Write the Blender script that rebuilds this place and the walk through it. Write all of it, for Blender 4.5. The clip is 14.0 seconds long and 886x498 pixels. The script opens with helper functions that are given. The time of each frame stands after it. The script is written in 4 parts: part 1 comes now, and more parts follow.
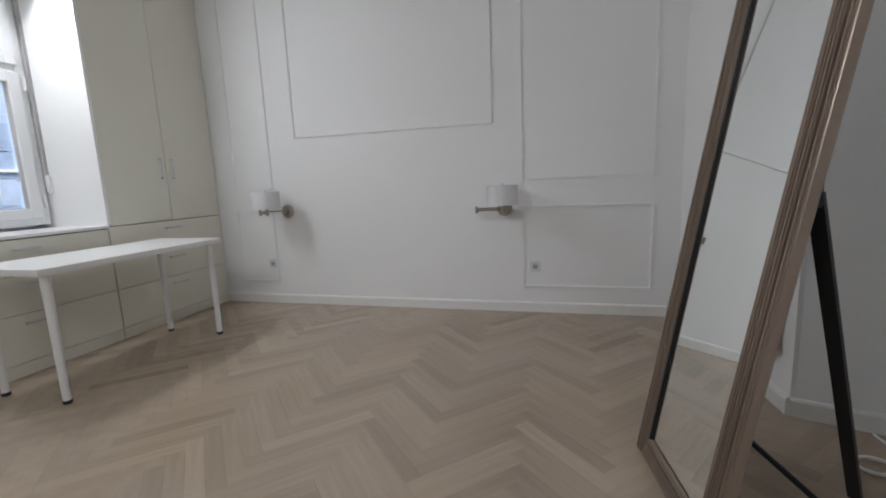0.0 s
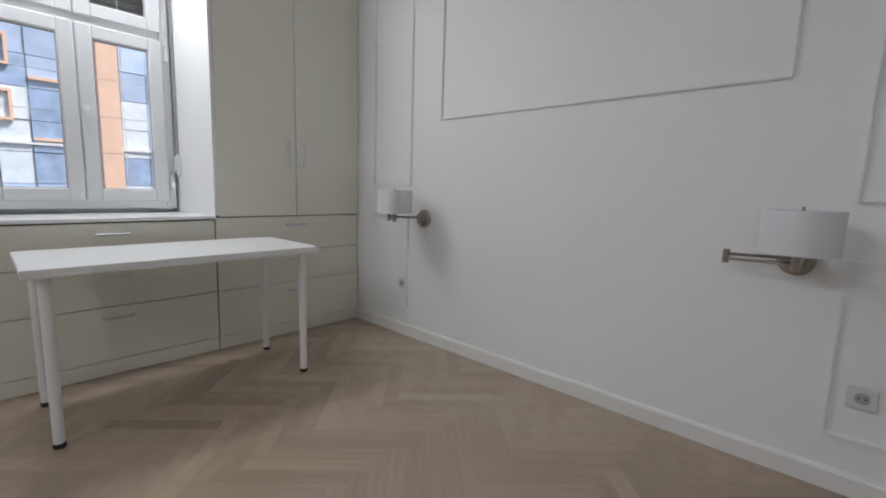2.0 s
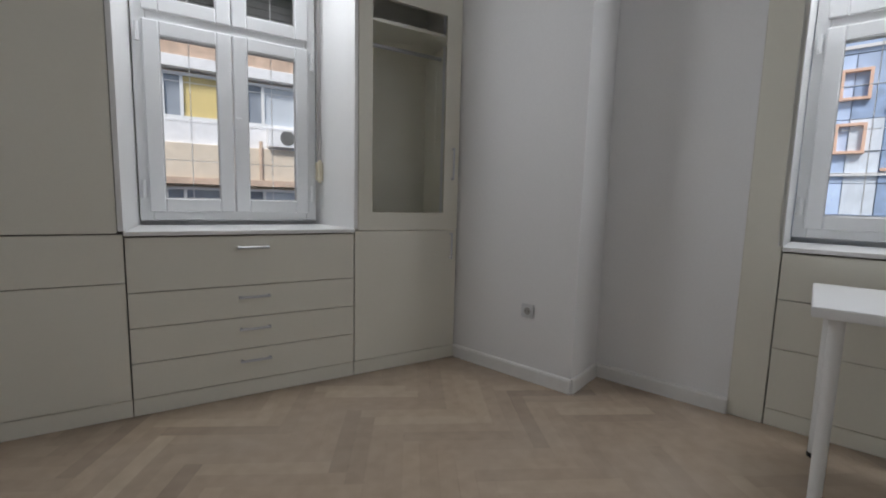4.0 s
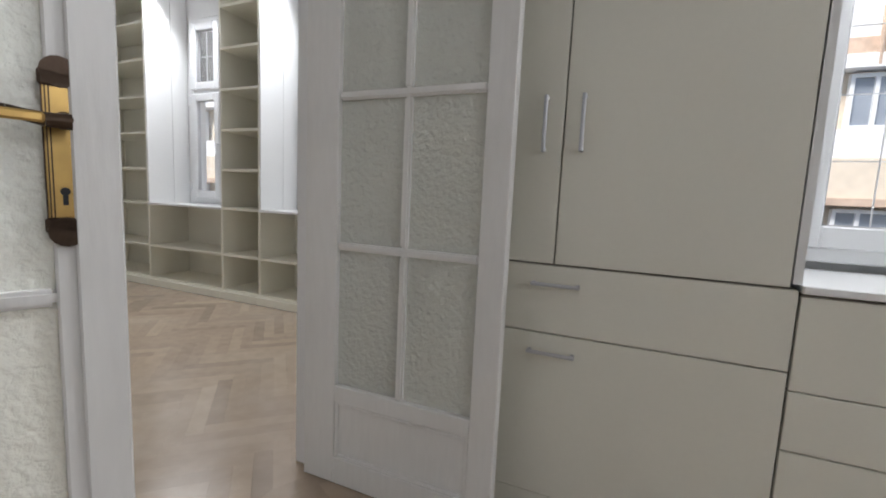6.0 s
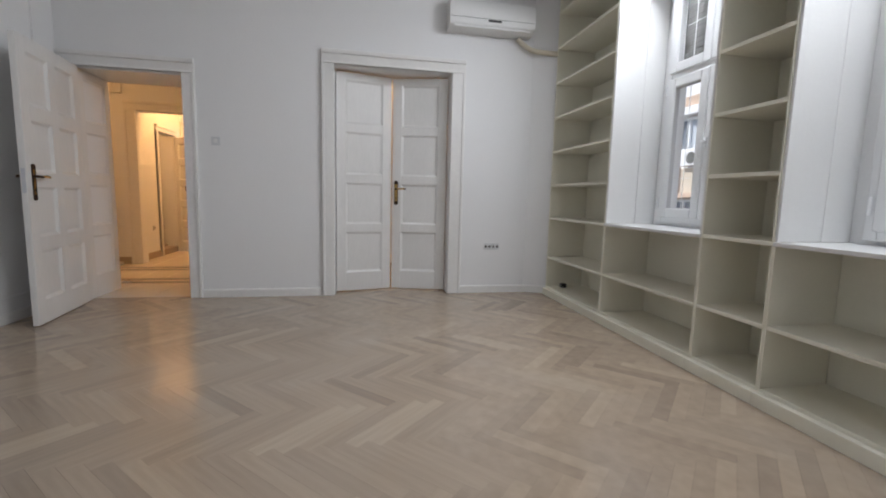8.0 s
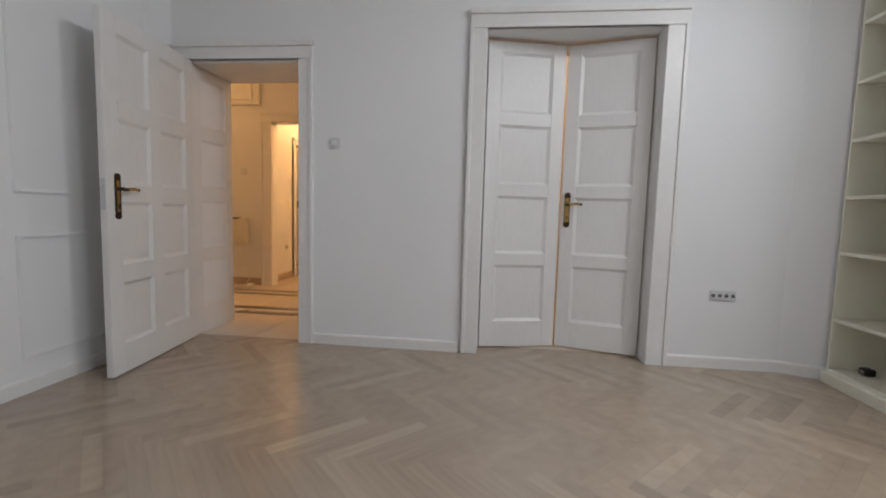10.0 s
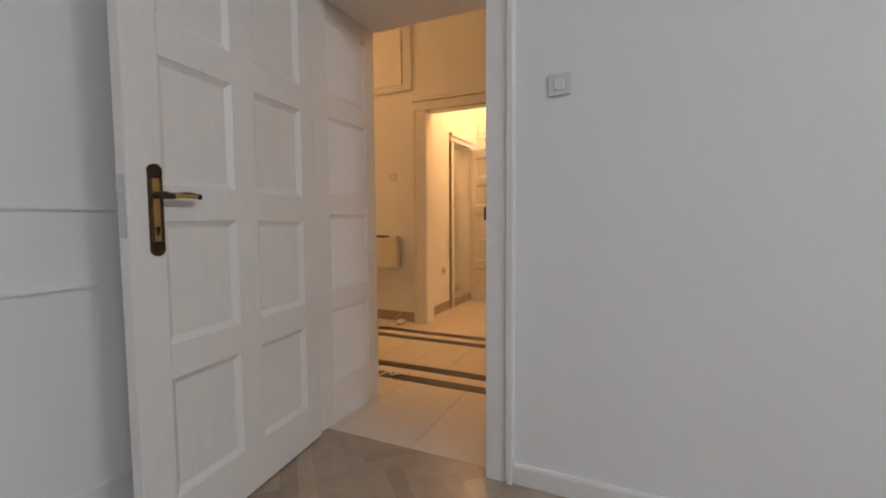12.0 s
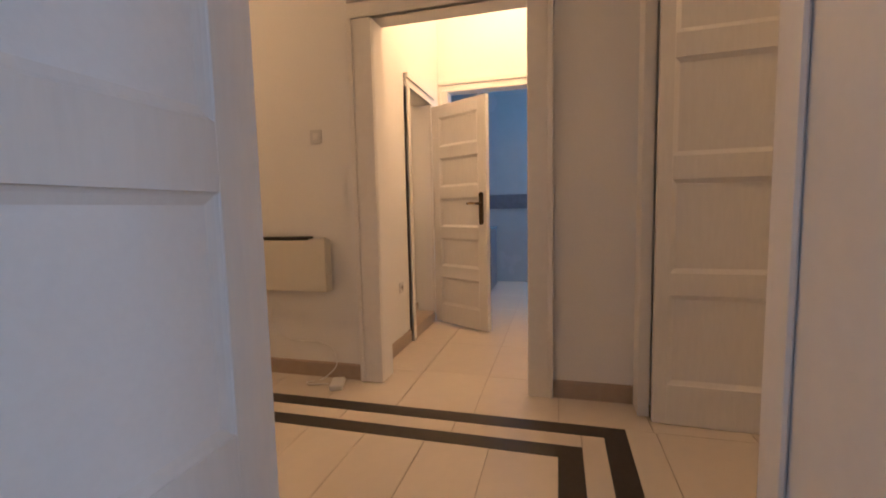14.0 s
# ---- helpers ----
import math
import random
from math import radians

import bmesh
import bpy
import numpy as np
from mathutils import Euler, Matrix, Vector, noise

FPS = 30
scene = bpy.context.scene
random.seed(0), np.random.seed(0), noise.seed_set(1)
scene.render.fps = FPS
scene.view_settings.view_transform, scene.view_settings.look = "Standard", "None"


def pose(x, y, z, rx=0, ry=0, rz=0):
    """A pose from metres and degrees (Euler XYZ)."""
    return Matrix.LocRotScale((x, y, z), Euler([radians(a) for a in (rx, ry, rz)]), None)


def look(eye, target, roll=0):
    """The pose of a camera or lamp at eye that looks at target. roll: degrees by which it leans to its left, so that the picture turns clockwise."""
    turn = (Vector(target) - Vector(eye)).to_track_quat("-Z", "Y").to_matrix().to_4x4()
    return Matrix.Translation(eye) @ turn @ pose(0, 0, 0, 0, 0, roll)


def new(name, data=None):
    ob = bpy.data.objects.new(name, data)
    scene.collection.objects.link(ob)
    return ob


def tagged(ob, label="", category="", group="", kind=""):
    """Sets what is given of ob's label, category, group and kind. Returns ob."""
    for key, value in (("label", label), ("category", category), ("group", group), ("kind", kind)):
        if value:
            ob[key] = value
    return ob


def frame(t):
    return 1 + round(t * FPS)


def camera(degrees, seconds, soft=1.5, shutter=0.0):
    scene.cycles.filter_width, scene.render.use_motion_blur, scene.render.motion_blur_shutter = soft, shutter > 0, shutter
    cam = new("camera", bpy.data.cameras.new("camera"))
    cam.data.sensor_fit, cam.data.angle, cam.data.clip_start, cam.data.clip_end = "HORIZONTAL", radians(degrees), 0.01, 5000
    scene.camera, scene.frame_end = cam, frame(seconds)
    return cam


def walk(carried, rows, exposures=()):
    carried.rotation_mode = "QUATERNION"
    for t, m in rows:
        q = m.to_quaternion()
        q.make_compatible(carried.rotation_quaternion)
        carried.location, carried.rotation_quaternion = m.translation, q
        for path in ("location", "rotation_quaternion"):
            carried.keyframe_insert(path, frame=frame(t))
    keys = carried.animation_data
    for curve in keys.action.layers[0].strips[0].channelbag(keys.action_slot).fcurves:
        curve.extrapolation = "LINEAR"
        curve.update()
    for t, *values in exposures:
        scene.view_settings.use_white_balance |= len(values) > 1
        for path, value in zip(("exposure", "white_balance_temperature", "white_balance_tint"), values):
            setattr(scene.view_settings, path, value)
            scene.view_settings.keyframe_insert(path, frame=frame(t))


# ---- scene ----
cam = camera(91.8, 14.0, soft=1.9)
PATH = [
    (0.0, look((3.628, -2.758, 1.068), (2.525, -1.117, 0.764), -2.5)),
    (0.5, look((3.481, -2.418, 1.070), (2.400, -0.757, 0.801), -1.6)),
    (1.0, look((3.336, -2.065, 1.063), (2.250, -0.405, 0.806), -0.2)),
    (1.5, look((3.152, -1.755, 1.060), (1.856, -0.253, 0.808), 0.4)),
    (2.0, look((2.884, -1.566, 1.063), (1.152, -0.602, 0.794), 1.7)),
    (2.5, look((2.658, -1.520, 1.059), (0.686, -1.309, 0.801), 0.7)),
    (3.0, look((2.511, -1.524, 1.049), (0.628, -2.168, 0.838), 0.2)),
    (3.5, look((2.483, -1.545, 1.057), (0.974, -2.840, 0.845), 1.2)),
    (4.0, look((2.560, -1.603, 1.042), (1.540, -3.309, 0.816), 1.5)),
    (4.2, look((2.608, -1.642, 1.042), (1.800, -3.459, 0.823), 1.5)),
    (6.3, look((3.369, -2.779, 1.045), (4.419, -4.467, 0.823), 2.2)),
    (6.5, look((3.482, -2.905, 1.055), (4.718, -4.457, 0.820), 1.7)),
    (7.0, look((3.806, -3.270, 1.046), (5.509, -4.293, 0.816), 2.4)),
    (7.5, look((4.141, -3.326, 1.035), (6.031, -3.942, 0.809), 2.2)),
    (8.0, look((4.470, -3.403, 1.054), (6.420, -3.783, 0.820), 1.4)),
    (8.5, look((4.864, -3.440, 1.044), (6.850, -3.521, 0.820), 1.1)),
    (8.7, look((4.996, -3.416, 1.053), (6.985, -3.454, 0.848), 1.3)),
    (10.8, look((6.556, -2.949, 1.060), (8.487, -2.461, 0.883), 0.9)),
    (11.0, look((6.723, -2.850, 1.052), (8.630, -2.273, 0.878), 0.7)),
    (11.5, look((7.098, -2.595, 1.050), (8.935, -1.818, 0.901), 0.5)),
    (12.0, look((7.465, -2.303, 1.061), (9.276, -1.463, 0.932), -0.4)),
    (12.5, look((7.877, -2.035, 1.059), (9.649, -1.114, 0.942), -0.6)),
    (13.0, look((8.234, -1.768, 1.062), (10.031, -0.902, 0.921), -0.5)),
    (13.5, look((8.605, -1.537, 1.060), (10.461, -0.808, 0.905), -1.1)),
    (14.0, look((9.000, -1.350, 1.067), (10.922, -0.828, 0.881), -1.3)),
]
walk(cam, PATH, [
    (0.0, -0.20, 6500, 10), (0.5, -0.15, 6500, 10), (1.0, -0.05, 6500, 10), (1.5, 0.0, 6500, 10), (2.0, -0.32, 6500, 10), (3.0, -0.28, 6450, 10), (3.5, -0.5, 6480, 10), (4.2, -0.6, 6480, 10),
    (6.3, 0.1, 6500, 10), (7.0, 0.0, 6500, 10), (7.5, -0.15, 6400, 10), (8.0, -0.15, 6400, 10), (8.7, -0.15, 6400, 10), (10.8, -0.15, 6500, 10), (12.0, -0.1, 6500, 10), (13.0, -0.1, 6450, 10), (13.5, -0.15, 6600, 10), (14.0, -0.22, 4950, 10)])

# ---- world, sun and large lights ----
world = bpy.data.worlds.new("sky")
scene.world = world
world.use_nodes = True
wn, wl = world.node_tree.nodes, world.node_tree.links
sky = wn.new("ShaderNodeTexSky")
sky.sky_type, sky.sun_disc = "NISHITA", False
sky.sun_elevation, sky.sun_rotation = radians(48), radians(34)
wl.new(sky.outputs[0], wn["Background"].inputs[0])
wn["Background"].inputs[1].default_value = 0.15
sun = new("sun", bpy.data.lights.new("sun", "SUN"))
sun.data.energy, sun.data.angle, sun.data.color = 5.0, radians(15), (1.0, 0.97, 0.92)
sun.matrix_world = look((4.0, 6.0, 8.0), (0.0, 0.0, 0.0))

MA = pose(-0.486, -0.483, 0, 0, 0, 18.36)   # the bedroom's bed wall and first window wall are turned
CEIL = 3.28


def lamp(name, kind, m, energy, color, sx=0.3, sy=0.3):
    ob = new(name, bpy.data.lights.new(name, kind))
    ob.data.energy, ob.data.color = energy, color
    if kind == "AREA":
        ob.data.shape, ob.data.size, ob.data.size_y = "RECTANGLE", sx, sy
    else:
        ob.data.shadow_soft_size = sx
    ob.matrix_world = m
    return ob


DAY = (0.915, 0.945, 1.0)
# sky light, as one lamp high in each window opening
for m, e, wide in (
    (MA @ look((-0.15, -1.63, 2.58), (1.40, -1.72, 1.05)), 26, 178),
    (look((2.29, -4.10, 2.58), (2.34, -2.60, 1.05)), 24, 178),
    (look((7.32, -5.56, 3.02), (7.22, -4.20, 1.45)), 35, 172),
    (look((5.78, -5.56, 3.02), (5.88, -4.20, 1.45)), 35, 172),
):
    lamp("window_light", "AREA", m, e, DAY, 0.9, 0.40).data.spread = radians(wide)
WARM = (1.0, 0.50, 0.175)

# ---- materials ----


def nodes_of(name):
    mat = bpy.data.materials.new(name)
    mat.use_nodes = True
    nt = mat.node_tree
    return mat, nt.nodes, nt.links, nt.nodes["Principled BSDF"]


def surface(name, color, rough=0.5, metal=0.0, grain=30.0, vary=0.05, bump=0.1, blotch=1.5, coat=0.0, stretch=(1, 1, 1), rand=0.0, island=0.0):
    """A surface with fine grain, broad blotches, relief and, if asked, change from piece to piece."""
    mat, n, l, p = nodes_of(name)
    tc = n.new("ShaderNodeTexCoord")
    mp = n.new("ShaderNodeMapping")
    mp.inputs["Scale"].default_value = stretch
    l.new(tc.outputs["Object"], mp.inputs[0])
    fine, broad = n.new("ShaderNodeTexNoise"), n.new("ShaderNodeTexNoise")
    fine.inputs["Scale"].default_value, fine.inputs["Detail"].default_value = grain, 6
    broad.inputs["Scale"].default_value, broad.inputs["Detail"].default_value = blotch, 3
    l.new(mp.outputs[0], fine.inputs[0])
    l.new(tc.outputs["Object"], broad.inputs[0])
    add = n.new("ShaderNodeMath")
    add.operation = "ADD"
    l.new(fine.outputs[0], add.inputs[0])
    l.new(broad.outputs[0], add.inputs[1])
    last = add.outputs[0]
    span = 1.0
    if rand or island:
        src = n.new("ShaderNodeObjectInfo") if rand else n.new("ShaderNodeNewGeometry")
        sock = src.outputs["Random"] if rand else src.outputs["Random Per Island"]
        mul = n.new("ShaderNodeMath")
        mul.operation, mul.inputs[1].default_value = "MULTIPLY_ADD", rand or island
        l.new(sock, mul.inputs[0])
        l.new(last, mul.inputs[2])
        last, span = mul.outputs[0], 1.0 + (rand or island)
    ramp = n.new("ShaderNodeMapRange")
    ramp.inputs["From Min"].default_value, ramp.inputs["From Max"].default_value = 0.55, 0.45 + span
    ramp.inputs["To Min"].default_value, ramp.inputs["To Max"].default_value = 1 - vary, 1 + vary
    l.new(last, ramp.inputs[0])
    mix = n.new("ShaderNodeMix")
    mix.data_type, mix.blend_type = "RGBA", "MULTIPLY"
    mix.inputs["Factor"].default_value = 1
    mix.inputs["A"].default_value = (*color, 1)
    l.new(ramp.outputs[0], mix.inputs["B"])
    l.new(mix.outputs["Result"], p.inputs["Base Color"])
    rr = n.new("ShaderNodeMapRange")
    rr.inputs["To Min"].default_value, rr.inputs["To Max"].default_value = max(0.02, rough - 0.08), rough + 0.08
    l.new(broad.outputs[0], rr.inputs[0])
    l.new(rr.outputs[0], p.inputs["Roughness"])
    p.inputs["Metallic"].default_value = metal
    p.inputs["Coat Weight"].default_value = coat
    if bump:
        b = n.new("ShaderNodeBump")
        b.inputs["Strength"].default_value, b.inputs["Distance"].default_value = bump, 0.004
        l.new(fine.outputs[0], b.inputs["Height"])
        l.new(b.outputs[0], p.inputs["Normal"])
    return mat


def glass(name, rough=0.0, color=(1, 1, 1), bump=0.0, scale=20.0, clear=1.0):
    mat, n, l, p = nodes_of(name)
    p.inputs["Base Color"].default_value = (*color, 1)
    p.inputs["Roughness"].default_value = rough
    p.inputs["Transmission Weight"].default_value = clear
    p.inputs["IOR"].default_value = 1.45
    if bump:
        tc, t = n.new("ShaderNodeTexCoord"), n.new("ShaderNodeTexNoise")
        t.inputs["Scale"].default_value, t.inputs["Detail"].default_value = scale, 4
        b = n.new("ShaderNodeBump")
        b.inputs["Strength"].default_value, b.inputs["Distance"].default_value = bump, 0.01
        l.new(tc.outputs["Object"], t.inputs[0])
        l.new(t.outputs[0], b.inputs["Height"])
        l.new(b.outputs[0], p.inputs["Normal"])
    return mat


def glow(name, color, strength):
    mat, n, l, p = nodes_of(name)
    p.inputs["Base Color"].default_value = (*color, 1)
    p.inputs["Emission Color"].default_value = (*color, 1)
    p.inputs["Emission Strength"].default_value = strength
    return mat


def parquet_oak(name, loose):
    """Limed oak: each block its own tone, long grain, a worn film of pale lime with its own sheen."""
    mat, n, l, p = nodes_of(name)
    tc, geo, info = n.new("ShaderNodeTexCoord"), n.new("ShaderNodeNewGeometry"), n.new("ShaderNodeObjectInfo")
    tone = n.new("ShaderNodeValToRGB")
    stops = ((0.0, (0.300, 0.232, 0.176)), (0.12, (0.352, 0.273, 0.205)), (0.5, (0.392, 0.304, 0.226)), (0.86, (0.415, 0.323, 0.238)), (1.0, (0.465, 0.368, 0.270)))
    while len(tone.color_ramp.elements) < len(stops):
        tone.color_ramp.elements.new(0.5)
    for e, (at, c) in zip(tone.color_ramp.elements, stops):
        e.position, e.color = at, (*c, 1)
    l.new(info.outputs["Random"] if loose else geo.outputs["Random Per Island"], tone.inputs[0])
    grain, film, worn = n.new("ShaderNodeTexNoise"), n.new("ShaderNodeTexNoise"), n.new("ShaderNodeTexNoise")
    mp = n.new("ShaderNodeMapping")
    mp.inputs["Scale"].default_value = (3, 40, 1) if loose else (14, 14, 1)
    l.new(tc.outputs["Object"], mp.inputs[0])
    l.new(mp.outputs[0], grain.inputs[0])
    grain.inputs["Scale"].default_value, grain.inputs["Detail"].default_value = 1.0, 5
    for t, sc, dt in ((film, 1.1, 2), (worn, 3.5, 2)):
        t.inputs["Scale"].default_value, t.inputs["Detail"].default_value = sc, dt
        l.new(geo.outputs["Position"], t.inputs[0])
    gr = n.new("ShaderNodeMapRange")
    gr.inputs["From Min"].default_value, gr.inputs["From Max"].default_value = 0.3, 0.7
    gr.inputs["To Min"].default_value, gr.inputs["To Max"].default_value = 0.90, 1.08
    l.new(grain.outputs[0], gr.inputs[0])
    mul = n.new("ShaderNodeMix")
    mul.data_type, mul.blend_type = "RGBA", "MULTIPLY"
    mul.inputs["Factor"].default_value = 1
    l.new(tone.outputs[0], mul.inputs["A"])
    l.new(gr.outputs[0], mul.inputs["B"])
    fr = n.new("ShaderNodeMapRange")
    fr.inputs["From Min"].default_value, fr.inputs["From Max"].default_value = 0.38, 0.68
    fr.inputs["To Min"].default_value, fr.inputs["To Max"].default_value = 0.05, 0.42
    l.new(film.outputs[0], fr.inputs[0])
    wr = n.new("ShaderNodeMath")
    wr.operation = "MULTIPLY"
    l.new(fr.outputs[0], wr.inputs[0])
    l.new(worn.outputs[0], wr.inputs[1])
    lime = n.new("ShaderNodeMix")
    lime.data_type = "RGBA"
    lime.inputs["B"].default_value = (0.44, 0.375, 0.310, 1)
    wm = n.new("ShaderNodeMath")
    wm.operation, wm.inputs[1].default_value = "MULTIPLY", 1.7
    l.new(wr.outputs[0], wm.inputs[0])
    l.new(wm.outputs[0], lime.inputs["Factor"])
    l.new(mul.outputs["Result"], lime.inputs["A"])
    l.new(lime.outputs["Result"], p.inputs["Base Color"])
    ro = n.new("ShaderNodeMapRange")
    ro.inputs["From Min"].default_value, ro.inputs["From Max"].default_value = 0.3, 0.7
    ro.inputs["To Min"].default_value, ro.inputs["To Max"].default_value = 0.15, 0.24
    l.new(worn.outputs[0], ro.inputs[0])
    l.new(ro.outputs[0], p.inputs["Roughness"])
    return mat


WALL = surface("white_wall_paint", (0.83, 0.83, 0.83), 0.75, grain=90, vary=0.03, bump=0.12, blotch=0.8)
CEILM = surface("white_ceiling_paint", (0.85, 0.85, 0.85), 0.8, grain=70, vary=0.02, bump=0.1)
TRIM = surface("white_gloss_paint", (0.80, 0.79, 0.77), 0.38, grain=25, vary=0.04, bump=0.12, blotch=3)
DOORM = surface("brushed_white_door_paint", (0.78, 0.77, 0.75), 0.36, grain=12, vary=0.05, bump=0.2, blotch=2.5, stretch=(6, 6, 1))
CREAM = surface("cream_melamine", (0.77, 0.75, 0.66), 0.42, grain=60, vary=0.02, bump=0.04)
SHELFM = surface("cream_shelf_melamine", (0.90, 0.875, 0.755), 0.45, grain=50, vary=0.02, bump=0.04)
PVC = surface("white_window_plastic", (0.82, 0.83, 0.84), 0.3, grain=40, vary=0.02, bump=0.02)
WHITE = surface("white_lacquer", (0.82, 0.82, 0.81), 0.32, grain=50, vary=0.02, bump=0.03)
OAK = parquet_oak("limed_oak_parquet", True)
OAKS = parquet_oak("limed_oak_parquet_field", False)
DARKGAP = surface("dark_joint", (0.22, 0.17, 0.12), 0.8)
TILE = surface("cream_floor_tile", (0.66, 0.60, 0.52), 0.22, grain=14, vary=0.05, bump=0.02, rand=0.4)
GROUT = surface("tile_grout", (0.42, 0.38, 0.33), 0.9)
BAND = surface("black_floor_band", (0.035, 0.028, 0.024), 0.35, grain=30, vary=0.3)
SKIRT = surface("beige_tile_skirting", (0.42, 0.34, 0.27), 0.35, grain=20, vary=0.1)
NICKEL = surface("brushed_nickel", (0.42, 0.38, 0.34), 0.28, 1.0, grain=60, vary=0.1)
ALU = surface("matt_aluminium", (0.62, 0.63, 0.66), 0.4, 1.0, grain=60, vary=0.05)
BRASS = surface("aged_brass", (0.55, 0.36, 0.13), 0.32, 1.0, grain=30, vary=0.2, bump=0.1)
BRONZE = surface("dark_bronze", (0.07, 0.045, 0.03), 0.4, 0.7, grain=40, vary=0.4, bump=0.4)
BLACK = surface("black_paint", (0.012, 0.012, 0.013), 0.45)
WOODF = surface("bronzed_wood_frame", (0.30, 0.235, 0.19), 0.32, 0.40, grain=18, vary=0.22, bump=0.08, stretch=(1, 1, 0.15))
FABRIC = surface("white_lampshade_fabric", (0.70, 0.71, 0.73), 0.85, grain=200, vary=0.05, bump=0.3)
GREYB = surface("grey_roller_shutter", (0.13, 0.13, 0.125), 0.6, grain=30, vary=0.1)
PLASTIC = surface("white_plastic", (0.78, 0.78, 0.77), 0.4, grain=30, vary=0.02, bump=0.02)
SOCKG = surface("grey_socket_insert", (0.38, 0.37, 0.36), 0.45)
SEAL = surface("pale_rubber_seal", (0.55, 0.55, 0.56), 0.6)
PANE = glass("window_glass")
FROST = glass("patterned_door_glass", 0.14, (0.97, 0.98, 0.92), 0.8, 55.0, 0.55)
MIRROR = surface("mirror_silver", (0.90, 0.93, 0.93), 0.03, 1.0, vary=0.0, bump=0.0)
for mm in (MIRROR,):
    for nd in mm.node_tree.nodes:
        if nd.type == "MAP_RANGE" and nd.inputs["To Max"].default_value < 0.2:
            nd.inputs["To Min"].default_value = nd.inputs["To Max"].default_value = 0.0

# ---- builders ----


def bx(bm, x0, y0, z0, x1, y1, z1, bev=0.0, seg=1):
    """A box between two corners, its edges rounded by bev."""
    m = Matrix.Translation(((x0 + x1) / 2, (y0 + y1) / 2, (z0 + z1) / 2)) @ Matrix.Diagonal((abs(x1 - x0), abs(y1 - y0), abs(z1 - z0), 1))
    r = bmesh.ops.create_cube(bm, size=1, matrix=m)
    if bev:
        es = list({e for v in r["verts"] for e in v.link_edges})
        bmesh.ops.bevel(bm, geom=es, offset=bev, segments=seg, affect="EDGES", clamp_overlap=True)
    return r


def rod(bm, a, b, r0, r1=None, seg=16):
    """A round bar from a to b."""
    a, b = Vector(a), Vector(b)
    d = b - a
    m = Matrix.Translation((a + b) / 2) @ d.to_track_quat("Z", "Y").to_matrix().to_4x4()
    return bmesh.ops.create_cone(bm, cap_ends=True, segments=seg, radius1=r0, radius2=r0 if r1 is None else r1, depth=d.length, matrix=m)


def lathe(bm, prof, seg=28, m=None):
    """A turned body from (radius, height) pairs."""
    rings = []
    for r, z in prof:
        rings.append([bm.verts.new(Vector((r * math.cos(k * math.tau / seg), r * math.sin(k * math.tau / seg), z)) if m is None else m @ Vector((r * math.cos(k * math.tau / seg), r * math.sin(k * math.tau / seg), z))) for k in range(seg)])
    for a, b in zip(rings, rings[1:]):
        for k in range(seg):
            bm.faces.new((a[k], a[(k + 1) % seg], b[(k + 1) % seg], b[k]))
    for ring in (rings[0], rings[-1]):
        if (ring[0].co - ring[seg // 2].co).length > 1e-4:
            bm.faces.new(ring)


def data(name, bm, mat, smooth=False):
    bmesh.ops.recalc_face_normals(bm, faces=bm.faces)
    me = bpy.data.meshes.new(name)
    bm.to_mesh(me)
    bm.free()
    me.materials.append(mat)
    if smooth:
        for f in me.polygons:
            f.use_smooth = True
        me.set_sharp_from_angle(angle=radians(40))
    return me


def part(name, bm, mat, parent, label="", m=None, smooth=False):
    ob = new(name, data(name, bm, mat, smooth))
    ob.parent = parent
    if m is not None:
        ob.matrix_basis = m
    return tagged(ob, label=label)


def pbox(name, mat, parent, x0, y0, z0, x1, y1, z1, bev=0.002, label=""):
    bm = bmesh.new()
    bx(bm, x0, y0, z0, x1, y1, z1, bev)
    return part(name, bm, mat, parent, label)


def thing(name, m, label, category, group="", kind=""):
    ob = new(name)
    ob.empty_display_size = 0.1
    ob.matrix_basis = m
    return tagged(ob, label, category, group, kind)


def setting(name, mat, boxes, label, category, m=None, bev=0.0):
    """A piece of the setting out of boxes."""
    bm = bmesh.new()
    for b in boxes:
        bx(bm, *b, bev)
    ob = new(name, data(name, bm, mat))
    if m is not None:
        ob.matrix_basis = m
    return tagged(ob, label, category, kind="structure")


def slab(bm, pts, z0, z1):
    """A plate of the outline pts."""
    lo, hi = [bm.verts.new((x, y, z0)) for x, y in pts], [bm.verts.new((x, y, z1)) for x, y in pts]
    k = len(pts)
    bm.faces.new(lo), bm.faces.new(hi)
    for i in range(k):
        bm.faces.new((lo[i], lo[(i + 1) % k], hi[(i + 1) % k], hi[i]))


def holed(u0, u1, z1, holes):
    """Rectangles (u0, z0, u1, z1) that fill a wall round its holes."""
    out, u = [], u0
    for a, b, lo, hi in sorted(holes):
        if a > u:
            out.append((u, 0, a, z1))
        if lo > 0:
            out.append((a, 0, b, lo))
        if hi < z1:
            out.append((a, hi, b, z1))
        u = b
    if u < u1:
        out.append((u, 0, u1, z1))
    return out


def wall_x(name, x0, x1, y0, y1, holes, label, m=None, mat=None):
    return setting(name, mat or WALL, [(x0, a, lo, x1, b, hi) for a, lo, b, hi in holed(y0, y1, CEIL, holes)], label, "wall", m)


def wall_y(name, y0, y1, x0, x1, holes, label, m=None, mat=None):
    return setting(name, mat or WALL, [(a, y0, lo, b, y1, hi) for a, lo, b, hi in holed(x0, x1, CEIL, holes)], label, "wall", m)


def at_a(x, y, z=0.0, rz=0.0):
    return MA @ pose(x, y, z, 0, 0, rz)


